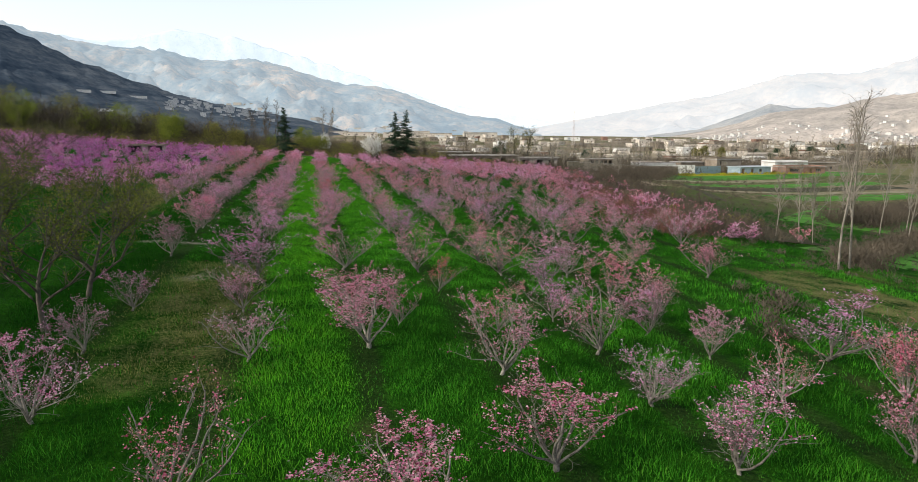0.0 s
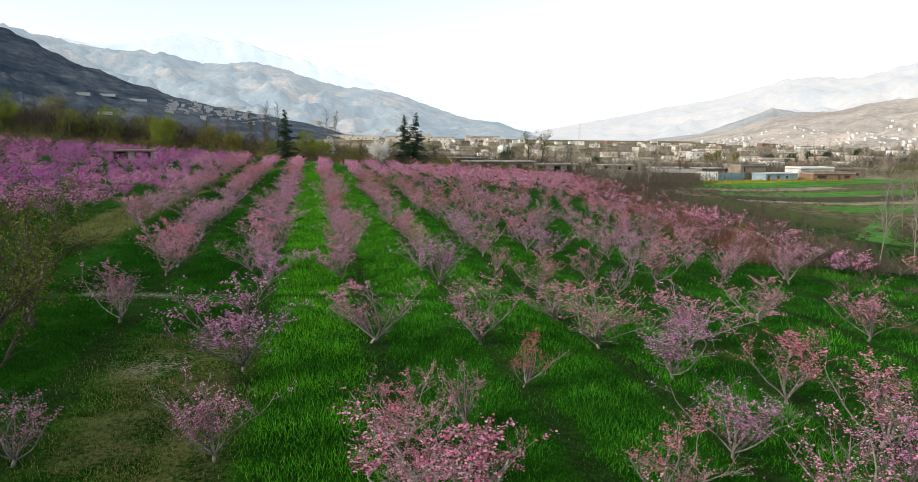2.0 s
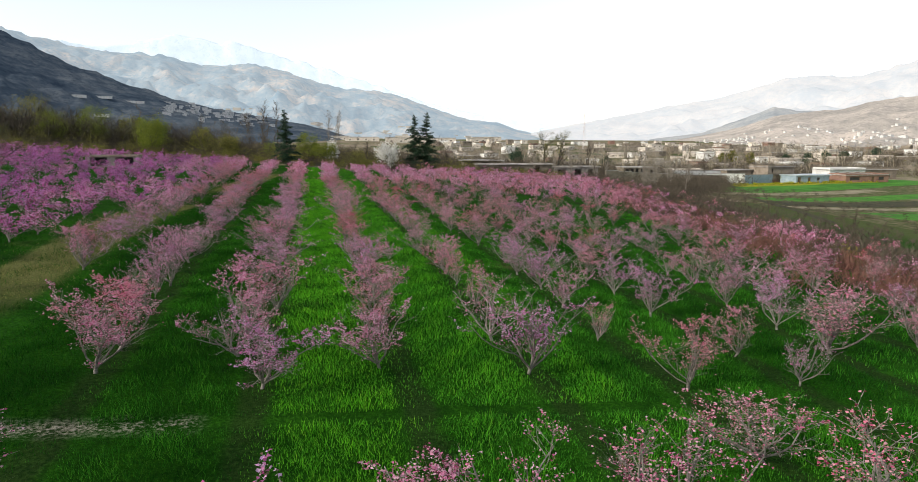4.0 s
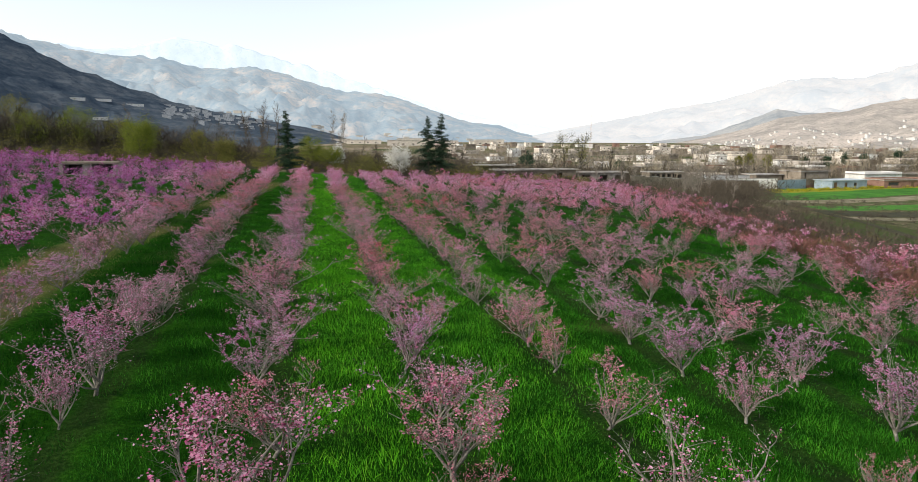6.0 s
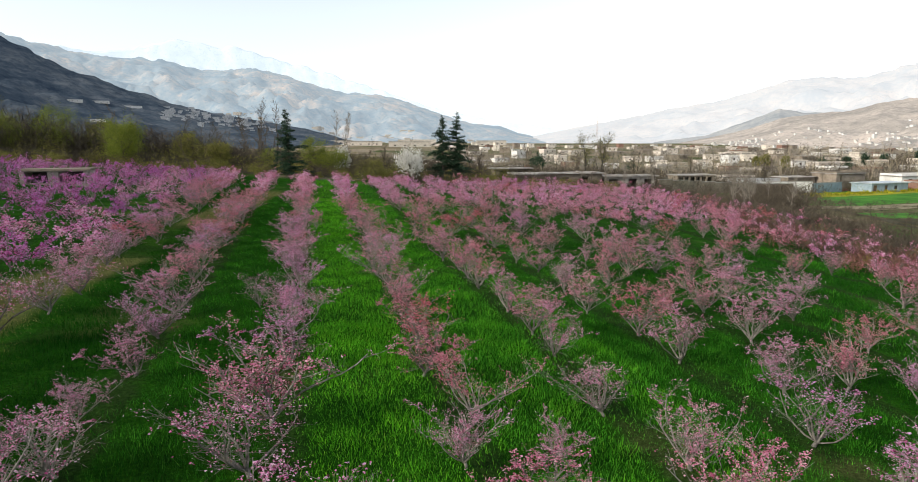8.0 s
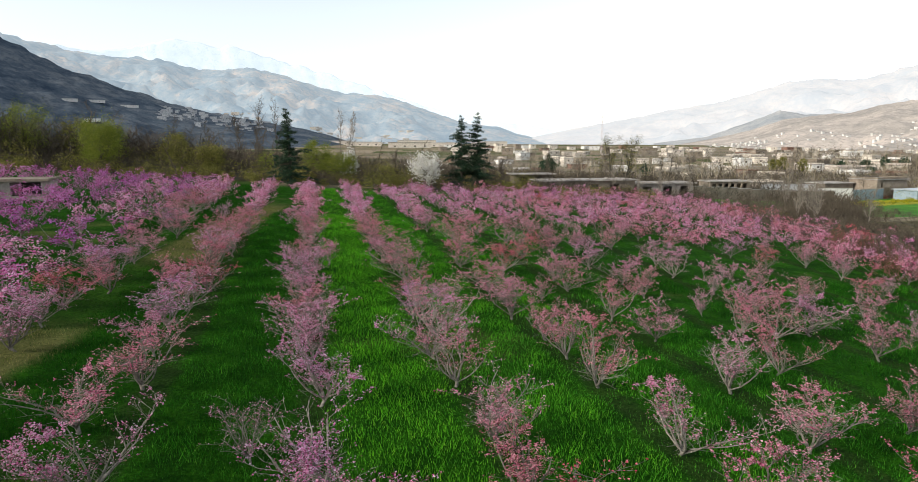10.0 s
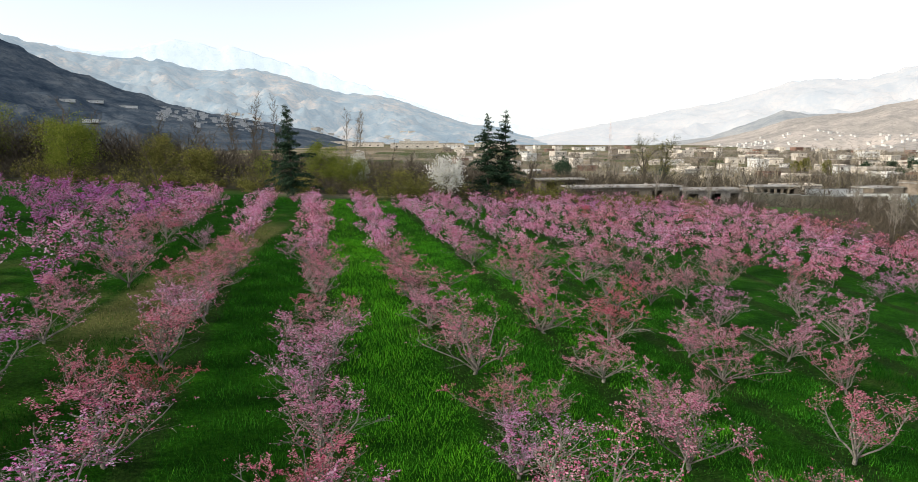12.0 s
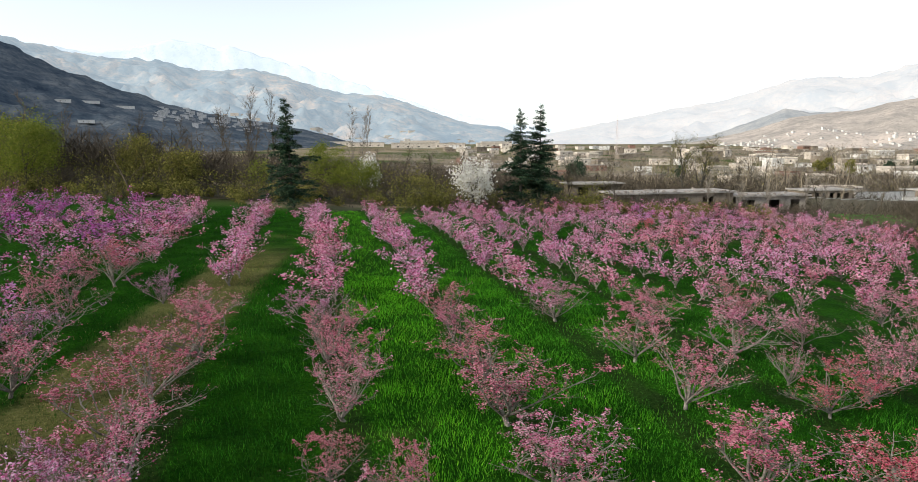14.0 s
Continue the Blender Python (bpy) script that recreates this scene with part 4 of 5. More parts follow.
def house(label, x, y, w, d, h, turn, wall, roof, holes, parapet=0.0, eaves=0.35, base=None, name="house", stones=0):
    """holes: (from, to, sill, head, kind); kind 'window', 'door' or 'bay' (open, with a dark panel inside for its
    shade).
    """
    ob = tagged(new(name), label, "house" if name == "house" else "shed")
    ob.matrix_world = Matrix.Translation((x, y, float(gz(x, y)) if base is None else base)) @ Matrix.Rotation(radians(turn), 4, "Z")
    t = 0.3
    part("wall", walls_with_openings(w, d, h, t, [q[:4] for q in holes]), wall, ob)
    bm = bmesh.new()
    add_box(bm, -w / 2 - eaves, w / 2 + eaves, -d / 2 - eaves, d / 2 + eaves, h, h + 0.22)
    top = part("roof", bm, roof, ob)
    if parapet:
        bm = bmesh.new()
        for a in ((-w / 2, w / 2, -d / 2, -d / 2 + 0.2), (-w / 2, w / 2, d / 2 - 0.2, d / 2), (-w / 2, -w / 2 + 0.2, -d / 2 + 0.2, d / 2 - 0.2), (w / 2 - 0.2, w / 2, -d / 2 + 0.2, d / 2 - 0.2)):
            add_box(bm, *a, h + 0.22, h + 0.22 + parapet)
        part("parapet", bm, wall, top)
    for a, c, z0, z1, kind in holes:
        bm = bmesh.new()
        if kind == "bay":
            # near-black panel at the back wall puts the inner shade into colour
            add_box(bm, a, c, d / 2 - t - 0.4, d / 2 - t - 0.02, z0, z1)
            part("bay", bm, DARK, ob, "dark panel for the shade inside the open bay")
            continue
        add_box(bm, a, c, -d / 2 + 0.17, -d / 2 + 0.21, z0, z1)
        leaf = part(kind, bm, DARK if kind == "window" else WOOD, ob, "dark window pane" if kind == "window" else "wooden door")
        bm = bmesh.new()
        for q in ((a, a + 0.09, z0, z1), (c - 0.09, c, z0, z1), (a + 0.09, c - 0.09, z0, z0 + 0.09), (a + 0.09, c - 0.09, z1 - 0.09, z1)):
            add_box(bm, q[0], q[1], -d / 2 + 0.08, -d / 2 + 0.165, q[2], q[3])
        part("frame", bm, WOOD, leaf)
    if stones:
        rng = random.Random(int(x * 10))
        bm = bmesh.new()
        bmesh.ops.create_icosphere(bm, subdivisions=1, radius=0.2)
        for v in bm.verts:
            v.co = Vector((v.co.x * rng.uniform(0.8, 1.3), v.co.y * rng.uniform(0.7, 1.2), v.co.z * rng.uniform(0.5, 0.8)))
        first = part("stone", bm, STONE, top)
        for i in range(stones):
            o = first if i == 0 else child("stone", first.data, top)
            edge = rng.random() < 0.7
            o.matrix_local = Matrix.Translation((rng.uniform(-w / 2, w / 2), -d / 2 - eaves + 0.25 if edge else rng.uniform(-d / 2, d / 2), h + 0.28)) @ Matrix.Rotation(rng.random() * 6, 4, "Z") @ Matrix.Scale(rng.uniform(0.7, 1.5), 4)
    return ob


def window_line(w, n, sill, head, each=1.2):
    step = w / n
    return [(-w / 2 + step * (i + 0.5) - each / 2, -w / 2 + step * (i + 0.5) + each / 2, sill, head, "window") for i in range(n)]


def garden_wall(label, x0, y0, x1, y1, h, mat, thick=0.3):
    """A boundary wall with a coping, stepping with the ground."""
    a, c = Vector((x0, y0, 0)), Vector((x1, y1, 0))
    n = max(2, int((c - a).length / 4))
    ob = tagged(new("boundary_wall"), label, "wall")
    bm, cap = bmesh.new(), bmesh.new()
    turn = math.atan2(y1 - y0, x1 - x0)
    ob.matrix_world = Matrix.Translation((x0, y0, 0)) @ Matrix.Rotation(turn, 4, "Z")
    s = (c - a).length / n
    for i in range(n):
        p = a.lerp(c, (i + 0.5) / n)
        z = float(gz(p.x, p.y))
        add_box(bm, i * s, (i + 1) * s, -thick / 2, thick / 2, z - 0.8, z + h)
        add_box(cap, i * s, (i + 1) * s, -thick / 2 - 0.05, thick / 2 + 0.05, z + h, z + h + 0.1)
    part("wall", bm, mat, ob)
    part("coping", cap, ROOF, ob)
    return ob


# sheds behind the orchard
house("long mud-walled shed with a stone-weighted flat roof", 48.5, 173.5, 18.0, 5.0, 2.5, -3, MUD, ROOF, [(-7.6, -6.0, 0.2, 2.0, "door"), (-5.2, -4.2, 0.1, 2.0, "door"), (0.5, 2.0, 1.0, 1.9, "window"), (4.2, 6.0, 0.2, 1.9, "bay")], eaves=0.45, name="shed", base=-0.35, stones=40)
house("low stone shed with a patched grey roof", 63.6, 172.5, 11.0, 5.0, 2.6, -5, STONE, ROOF, [(-4.6, -2.6, 0.4, 2.1, "bay"), (-0.4, 1.4, 0.4, 2.1, "bay"), (3.0, 4.6, 0.4, 2.1, "bay")], eaves=0.5, name="shed", base=-1.15, stones=24)
house("low outhouse with a pale slab roof beside trees", 43.5, 188.0, 8.0, 4.0, 2.2, -4, MUD, ROOF, [(-3.0, -1.2, 0.2, 1.8, "bay"), (0.5, 2.5, 0.2, 1.8, "bay")], eaves=0.7, name="shed", base=0.5)
house("low flat-roofed shed with pale roof among magenta trees", -27.5, 128.5, 6.4, 3.6, 1.5, 4, STONE, MUD, [(-2.8, -0.6, 0.2, 1.4, "bay"), (0.4, 2.8, 0.2, 1.4, "bay")], eaves=0.3, name="shed")
house("roofless mud ruin with a dark row of openings", 91.0, 191.0, 9.5, 5.0, 3.6, -6, MUD, ROOF, [(-4.2 + 1.45 * i, -3.2 + 1.45 * i, 2.2, 3.2, "bay") for i in range(6)], eaves=0.3, name="shed", base=-3.2)
garden_wall("tall mud boundary wall beside a green field", 78, 184, 118, 188, 2.6, MUD, 0.4)
garden_wall("pale grey plastered boundary wall behind bare trees", 108, 200, 128, 203, 3.6, WHITE)
# the farmstead beyond the mustard field
house("pale blue-green shed with a tin roof by the field", 145.6, 189.0, 12.4, 6.0, 2.5, 4, BLUE, TIN, [(-5.6, -4.4, 0.1, 2.1, "door"), (-1.8, -0.8, 0.1, 2.0, "door"), (1.5, 2.6, 1.0, 1.9, "window")], name="shed", base=-4.9)
garden_wall("blue-washed compound wall beyond the mustard field", 126, 190.5, 137.5, 193, 2.6, BLUE)
garden_wall("whitewashed compound wall beyond the mustard field", 113, 193.5, 125.9, 190.4, 3.0, WHITE)
house("brown two-storey house with a dark open upper gallery", 141.5, 198.5, 10, 8, 4.6, 4, MUD, ROOF, [(-3.6, 4.2, 2.7, 4.2, "bay"), (-3.0, -1.8, 0.9, 2.1, "window"), (0.8, 2.0, 0.1, 2.1, "door")], 0.4, base=-4.8)
house("low mud-brown house beside the open gallery", 131.0, 203.0, 9, 6, 3.6, 2, MUD, ROOF, [(-2.5, -1.3, 1.2, 2.3, "window"), (1.2, 2.4, 1.2, 2.3, "window")], 0.0, base=-4.9)
house("cream flat-roofed house behind the farmstead", 131, 230, 11, 8, 3.2, -5, CREAM, ROOF, window_line(9, 2, 1.4, 2.5, 1.3), 0.4, base=-5.8)
house("brick house with a wide window and flat roof", 166, 190, 15, 7, 2.4, -3, BRICK, ROOF, [(-6.0, -2.5, 0.9, 1.9, "window"), (1.5, 2.6, 0.1, 2.0, "door"), (4.0, 6.0, 0.9, 1.9, "window")], 0.3, base=-5.0)
house("white flat-roofed house above the brick house", 171, 203, 13, 8, 3.6, -4, WHITE, ROOF, window_line(11, 3, 1.8, 2.9, 1.3), 0.5, base=-5.2)
house("mud-brown house with a small dark porch", 190, 208, 12, 7, 3.4, -6, MUD, ROOF, [(-4, 0, 0.2, 2.2, "bay"), (2.5, 3.7, 1.0, 2.1, "window")], 0.3, base=-5.4)
house("cream house with a dark terrace and parapet", 245, 312, 18, 10, 5.2, -8, CREAM, ROOF, [(-6, 3, 2.9, 4.6, "bay"), (5, 7, 3.0, 4.4, "window")], 0.6, base=-7.0)

town_rng = random.Random(21)
town = []
while len(town) < 210:
    a, d = radians(town_rng.uniform(11, 51)), town_rng.uniform(330, 1050)
    x, y = -1 + d * math.sin(a), 45 + d * math.cos(a)
    if y < 215 or (d < 330 and a > radians(33)) or any(math.hypot(x - p, y - q) < 12 + d * 0.006 for p, q in town):
        continue
    town.append((x, y))
    w, h = town_rng.uniform(6, 13), town_rng.choice((2.7, 2.9, 3.1, 3.3, 3.5, 5.4))
    wall = town_rng.choice((CREAM, CREAM, WHITE, MUD, MUD, BRICK, CREAM))
    name = {CREAM: "cream plastered", WHITE: "whitewashed", MUD: "mud-brown", BRICK: "brick"}[wall]
    holes = window_line(w - 2, max(1, int(w / 5)), 1.2 if h < 5 else 3.6, 2.3 if h < 5 else 4.8, 1.2)
    house(f"{name} {'two-storey' if h > 5 else 'single-storey'} town house with a flat roof", x, y, w, town_rng.uniform(7, 11), h, town_rng.uniform(-25, 15), wall, ROOF, holes, town_rng.choice((0, 0.6, 0.9)))
for x, y, w, h in ((150, 1000, 62, 8), (215, 1060, 50, 7), (95, 1120, 56, 7), (290, 1090, 44, 7), (200, 1230, 70, 9), (60, 1290, 50, 7), (330, 1190, 54, 8)):
    house("long white-roofed hall in the distant town", x, y, w, 16, h, -8, CREAM, WHITE, window_line(w - 4, 4, 1.5, 3.2, 3.0), 0.0, 1.0)
for bearing, elevation, w in ((-13.0, 2.95, 26), (-15.1, 3.25, 24), (-17.0, 3.35, 18), (-15.6, 1.9, 18)):
    x, y, z = on_slope(hill, bearing, elevation)
    house("long white building on the dark hillside", x, y, w, 8, 3.2, 14, WHITE, WHITE, window_line(w - 6, 2, 1.2, 1.9, 1.0), 0, 0.4, base=z + 0.5)


def lattice_mast(x, y, h):
    ob = tagged(new("radio_mast"), "slender red and white lattice radio mast", "mast")
    ob.matrix_world = Matrix.Translation(on_ground(x, y))
    legs = []
    for i in range(3):
        w = 2 * math.pi * i / 3
        legs.append((Vector((math.cos(w) * 1.5, math.sin(w) * 1.5, -0.5)), Vector((math.cos(w) * 0.35, math.sin(w) * 0.35, h))))
        V, F = tubes([[(legs[i][0], 0.10), (legs[i][1], 0.07)]], 5)
        child("leg", np_mesh("leg", V, F, [STEEL]), ob)
    paths = []
    for s in range(18):
        for i in range(3):
            a, c = legs[i], legs[(i + 1) % 3]
            paths.append([(a[0].lerp(a[1], s / 18), 0.04), (c[0].lerp(c[1], (s + 1) / 18), 0.04)])
    V, F = tubes(paths, 3)
    child("bracing", np_mesh("bracing", V, F, [STEEL]), ob)


lattice_mast(259.5, 600, 37)

# ---- fields beside the orchard ----
field("green wheat field in front of the farmstead", 96, 172, 190, 190, 26, CROP)
field("strip of yellow mustard in bloom", 112, 179, 172, 190, 10, MUSTARD, 0.14)
field("narrow dry track beside the scrub", 72, 100, 92, 148, 1.8, SCRUBLAND)
field("green wheat strip before the compound walls", 92, 157, 152, 172, 8, CROP, 0.03)
field("pale fallow strip between wheat", 86, 149, 142, 160, 6, FALLOW, 0.04)
field("green wheat strip beyond the scrub", 90, 138, 156, 148, 8, CROP, 0.03)
field("olive weedy strip beyond the scrub", 84, 128, 150, 136, 8, SCRUBLAND, 0.05)
field("second pale fallow strip between wheat", 82, 121, 146, 127, 4, FALLOW, 0.04)
field("green wheat strip along the low bank", 92, 112, 156, 121, 9, CROP, 0.03)
field("green wheat field beyond bare saplings", 66, 62, 100, 92, 22, CROP, 0.02)
field("small green field behind a hedge", 44, 44, 66, 50, 9, CROP, 0.015)
field("green wheat field behind the orchard sheds", 60, 172, 92, 178, 14, CROP)
field("bright green field behind the mud shed", 74, 168, 92, 176, 9, CROP, 0.12)
field("brown scrub floor along the orchard's edge", 40, 52, 66, 140, 15, SCRUBLAND, 0.07)
field("brown thicket floor behind the orchard", -70, 171, 70, 177, 22, SCRUBLAND, 0.07)


# ---- trees round the orchard ----
def branching(seed, height, spread, trunk_r, upright=0.4, clear=0.25, limbs=7, shoots=6, twigs=5, sides=5):
    """A deciduous frame of trunk, limbs and shoots; gives the wood and the shoots that may carry leaves."""
    rng = random.Random(seed)
    trunk = limb(rng, Vector((0, 0, -0.2)), Vector((rng.gauss(0, 0.06), rng.gauss(0, 0.06), 1)), height * min(0.55 + 0.4 * upright, 0.97), trunk_r, trunk_r * 0.25, 7, 0.07 if upright < 1 else 0.03, 0.05)
    thick, thin, tips = [trunk], [], []
    for i in range(limbs):
        p, r, d = along(trunk, clear + (1 - clear) * (i + rng.random()) / limbs)
        az = i * 2.4 + rng.gauss(0, 0.4)
        way = Vector((math.cos(az), math.sin(az), 0.35 + upright * 1.6))
        main = limb(rng, p, way, spread * rng.uniform(0.75, 1.15) * (1.15 - 0.5 * i / limbs), max(r * 0.6, 0.02), 0.015, 5, 0.16, 0.07)
        thick.append(main)
        for j in range(shoots):
            p, r, d = along(main, rng.uniform(0.25, 1.0))
            s = limb(rng, p, d + Vector((rng.gauss(0, 0.6), rng.gauss(0, 0.6), rng.gauss(0.2, 0.4))), spread * rng.uniform(0.25, 0.5), min(r, 0.025), 0.008, 3, 0.18, 0.04)
            thin.append(s)
            tips.append(s)
            for _ in range(twigs):
                p, r, d = along(s, rng.uniform(0.2, 1.0))
                tw = limb(rng, p, d + Vector((rng.gauss(0, 0.7), rng.gauss(0, 0.7), rng.gauss(0.1, 0.5))), spread * rng.uniform(0.1, 0.24), 0.009, 0.004, 1, 0.1, 0)
                thin.append(tw)
                tips.append(tw)
    V1, F1 = tubes(thick, sides)
    V2, F2 = tubes(thin, 3)
    return np.concatenate([V1, V2]), np.concatenate([F1, F2 + len(V1)]), tips


def leaves_on(seed, tips, count, length, width, scatter, droop=0.3, flowers=False, dome=None):
    """Leaves along the shoots; with dome (height of its middle, radius, half height) most gather in clumps within a rounded crown."""
    rng, nrng = random.Random(seed), np.random.default_rng(seed)
    places, clumps = [], []
    if dome:
        for _ in range(46):
            d = Vector((rng.gauss(0, 1), rng.gauss(0, 1), rng.gauss(0.15, 1))).normalized() * rng.uniform(0.35, 1.0) ** 0.6
            clumps.append((Vector((d.x * dome[1], d.y * dome[1], dome[0] + d.z * dome[2])), dome[1] * rng.uniform(0.10, 0.22)))
    for _ in range(count):
        if clumps and rng.random() < 0.72:
            c, g = rng.choice(clumps)
            places.append(c + Vector((rng.gauss(0, g), rng.gauss(0, g), rng.gauss(-0.3 * g, g))))
            continue
        p = along(rng.choice(tips), rng.random())[0]
        places.append(p + Vector((rng.gauss(0, scatter), rng.gauss(0, scatter), rng.gauss(0, scatter))))
    return cups(nrng, places, length) if flowers else shards(nrng, places, length, width, droop)


def plant(name, label, x, y, wood, bark, crown=None, leaf=None, turn=0.0, size=1.0, group=""):
    ob = tagged(new(name), label, "tree", group)
    ob.matrix_world = standing(x, y, turn, size)
    child("trunk", np_mesh("trunk", wood[0], wood[1], [bark]), ob)
    if crown is not None:
        child("crown", np_mesh("crown", crown[0], crown[1], [leaf]), ob)
    return ob


def cedar(label, seed, x, y, h, radius):
    """A deodar-like conifer: tiers of drooping boughs with flat sprays of needles and gaps between."""
    rng, nrng = random.Random(seed), np.random.default_rng(seed)
    trunk = limb(rng, Vector((0, 0, -0.2)), Vector((0, 0, 1)), h + 0.05, 0.24, 0.012, 10, 0.012, 0)
    boughs, places = [], []
    z = h * 0.12
    while z < h * 0.985:
        f = z / h
        reach = radius * (1 - f) ** 0.85 * rng.uniform(0.6, 1.1) + 0.16
        for i in range(rng.randint(2, 4)):
            az = rng.random() * 6.283
            c = along(trunk, f)[0]
            own = reach * rng.uniform(0.5, 1.25)
            b = limb(rng, c, Vector((math.cos(az), math.sin(az), rng.uniform(0.0, 0.25) + 0.35 * f * f)), own, 0.035 * (1 - f) + 0.01, 0.006, 4, 0.09, -0.11 + 0.08 * f)
            boughs.append(b)
            for _ in range(int(18 + 62 * own)):
                t = rng.uniform(0.12, 1.0)
                p, r, d = along(b, t)
                side = d.cross(Vector((0, 0, 1))) * rng.gauss(0, 0.16 + 0.26 * own * (1 - t) * t)
                places.append(p + side + Vector((0, 0, rng.gauss(-0.08, 0.09))))
        z += h * rng.uniform(0.010, 0.034)
    wood = tubes([trunk] + boughs, 4)
    P = np.asarray([tuple(p) for p in places])
    D = nrng.normal(size=P.shape) * (1, 1, 0.35) - (0, 0, 0.25)
    D /= np.linalg.norm(D, axis=1)[:, None]
    S = np.cross(D, nrng.normal(size=P.shape) * (0.4, 0.4, 1))
    S /= np.linalg.norm(S, axis=1)[:, None]
    k = ((0.6 + 0.8 * nrng.random(len(P))) * np.clip(1.5 - P[:, 2] / h, 0.55, 1))[:, None]
    V = np.stack([P - S * 0.05 * k, P + S * 0.05 * k, P + D * 0.30 * k], 1).reshape(-1, 3)
    plant("cedar_tree", label, x, y, wood, DARKBARK, (V, np.arange(len(V)).reshape(-1, 3)), NEEDLE)


cedar("dark green conifer standing alone at the end of the rows", 5, -3.6, 157, 11.2, 3.7)
cedar("dark green conifer of a close pair behind the blossom", 6, 22.9, 164, 12.4, 4.0)
cedar("taller dark green conifer of a close pair behind the blossom", 7, 25.8, 165, 13.3, 4.6)


def leafy_tree(label, seed, x, y, h, spread, count, leaf, size=0.145, bark=DARKBARK, clear=0.2, upright=0.3, droop=0.5, name="willow_tree", scatter=0.42, flowers=False, group=""):
    V, F, tips = branching(seed, h * 0.8, spread, 0.02 * h + 0.03, upright, clear)
    return plant(name, label, x, y, (V, F), bark, leaves_on(seed, tips, count, size, size * 0.32, scatter, droop, flowers, (h * 0.56, spread * 0.95, h * 0.40)), leaf, group=group)


leafy_tree("round willow tree with fresh yellow-green leaves", 31, -29.5, 163, 8.4, 3.4, 13000, WILLOW)
leafy_tree("round willow tree with fresh yellow-green leaves", 32, -31.5, 171, 7.2, 2.8, 8000, WILLOW)
leafy_tree("tall willow tree in bright spring green", 33, -43, 175, 10.4, 3.7, 9500, WILLOW)
leafy_tree("olive-green willow tree among bare scrub", 34, -50, 172, 8.4, 3.4, 7000, WILLOW)
leafy_tree("olive-green willow tree among bare scrub", 35, -62, 168, 11.0, 4.2, 10000, WILLOW)
for k, (x, y, h, s, leaf) in enumerate(((-37, 178, 8.5, 2.8, SPRING), (-57, 182, 11.5, 3.6, SPRING), (-69, 178, 12.5, 4.0, SPRING), (-77, 172, 12.5, 4.0, WILLOW), (-87, 180, 13.5, 4.2, SPRING), (-106, 182, 13.5, 4.2, SPRING), (-92, 172, 12.0, 4.0, SPRING), (-22, 176, 6.6, 2.4, SPRING), (-16, 170, 5.6, 2.2, SPRING), (-97, 186, 14, 4.0, WILLOW))):
    leafy_tree("half-leafed olive tree in the wood behind the orchard", 180 + k, x, y, h, s * 1.15, 5200, leaf, 0.2, name="wood_tree", group="trees behind the orchard")
leafy_tree("dark evergreen tree in the wood behind the orchard", 190, -63, 172, 9.0, 2.0, 3000, NEEDLE, 0.3, name="round_tree", scatter=0.5, upright=0.5)
leafy_tree("yellow-green willow beside the lone conifer", 36, 0.4, 169, 7.4, 2.5, 9000, WILLOW)
leafy_tree("olive-green willow beside the lone conifer", 37, 4.0, 167, 5.4, 2.5, 6500, WILLOW)
leafy_tree("yellow-green willow behind the lone conifer", 38, -7.6, 170, 5.2, 1.6, 1500, WILLOW)
leafy_tree("small pale green tree behind the rows", 39, 10.5, 163, 4.4, 1.6, 1500, SPRING)
leafy_tree("wild pear tree covered in white blossom", 40, 16.8, 163, 6.6, 2.6, 3600, WHITE_BLOOM, 0.085, name="pear_tree", clear=0.28, flowers=True)
leafy_tree("small wild pear tree in white blossom", 41, 5.6, 173, 6.0, 1.5, 1600, WHITE_BLOOM, 0.085, name="pear_tree", clear=0.4, flowers=True)
leafy_tree("dark evergreen tree in the town", 42, 95, 310, 11.5, 3.6, 3600, NEEDLE, 0.4, name="round_tree", scatter=0.6)

# the spreading trees beside the dry grass
def mulberry(seed, x, y, h, spread, leaves):
    """A spreading tree: low fork, many crooked dark limbs and twigs, small young leaves only on the outer shoots."""
    V, F, tips = branching(seed, h * 0.86, spread, 0.018 * h + 0.02, 0.22, 0.24, 9, 8, 6, 5)
    outer = [t for t in tips if t[-1][0].z > h * 0.42]
    plant("mulberry_tree", "spreading dark-limbed tree with sparse olive young leaves", x, y, (V, F), DARKBARK, leaves_on(seed, outer, leaves, 0.075, 0.022, 0.13, 0.2), MULBERRY, group="trees beside the dry grass")


# the four with 12000 leaves stand unseen, added to shade the ground beside them
for k, (x, y, h, s, c) in enumerate(((-8.4, 24.2, 5.6, 2.7, 6000), (-8.3, 28.4, 5.6, 3.0, 14000), (-9.4, 36.5, 5.6, 3.2, 16000), (-12.6, 26.0, 6.0, 3.3, 8000), (-13.5, 33.0, 5.8, 3.2, 13000), (-16.5, 41.0, 5.6, 3.3, 13000), (-17.5, 29.0, 6.2, 3.5, 10000), (-13.2, 18.5, 6.0, 3.2, 12000), (-17.0, 12.5, 6.2, 3.3, 12000), (-18.5, 21.0, 6.2, 3.4, 12000), (-14.5, 7.5, 6.0, 3.3, 12000), (-20, 52, 5.4, 3.0, 5000), (-26, 60, 5.6, 3.2, 5000), (-31, 84, 5.6, 3.4, 5000), (-36, 112, 6.0, 3.5, 5000))):
    mulberry(50 + k, x, y, h, s, int(c * 0.40))


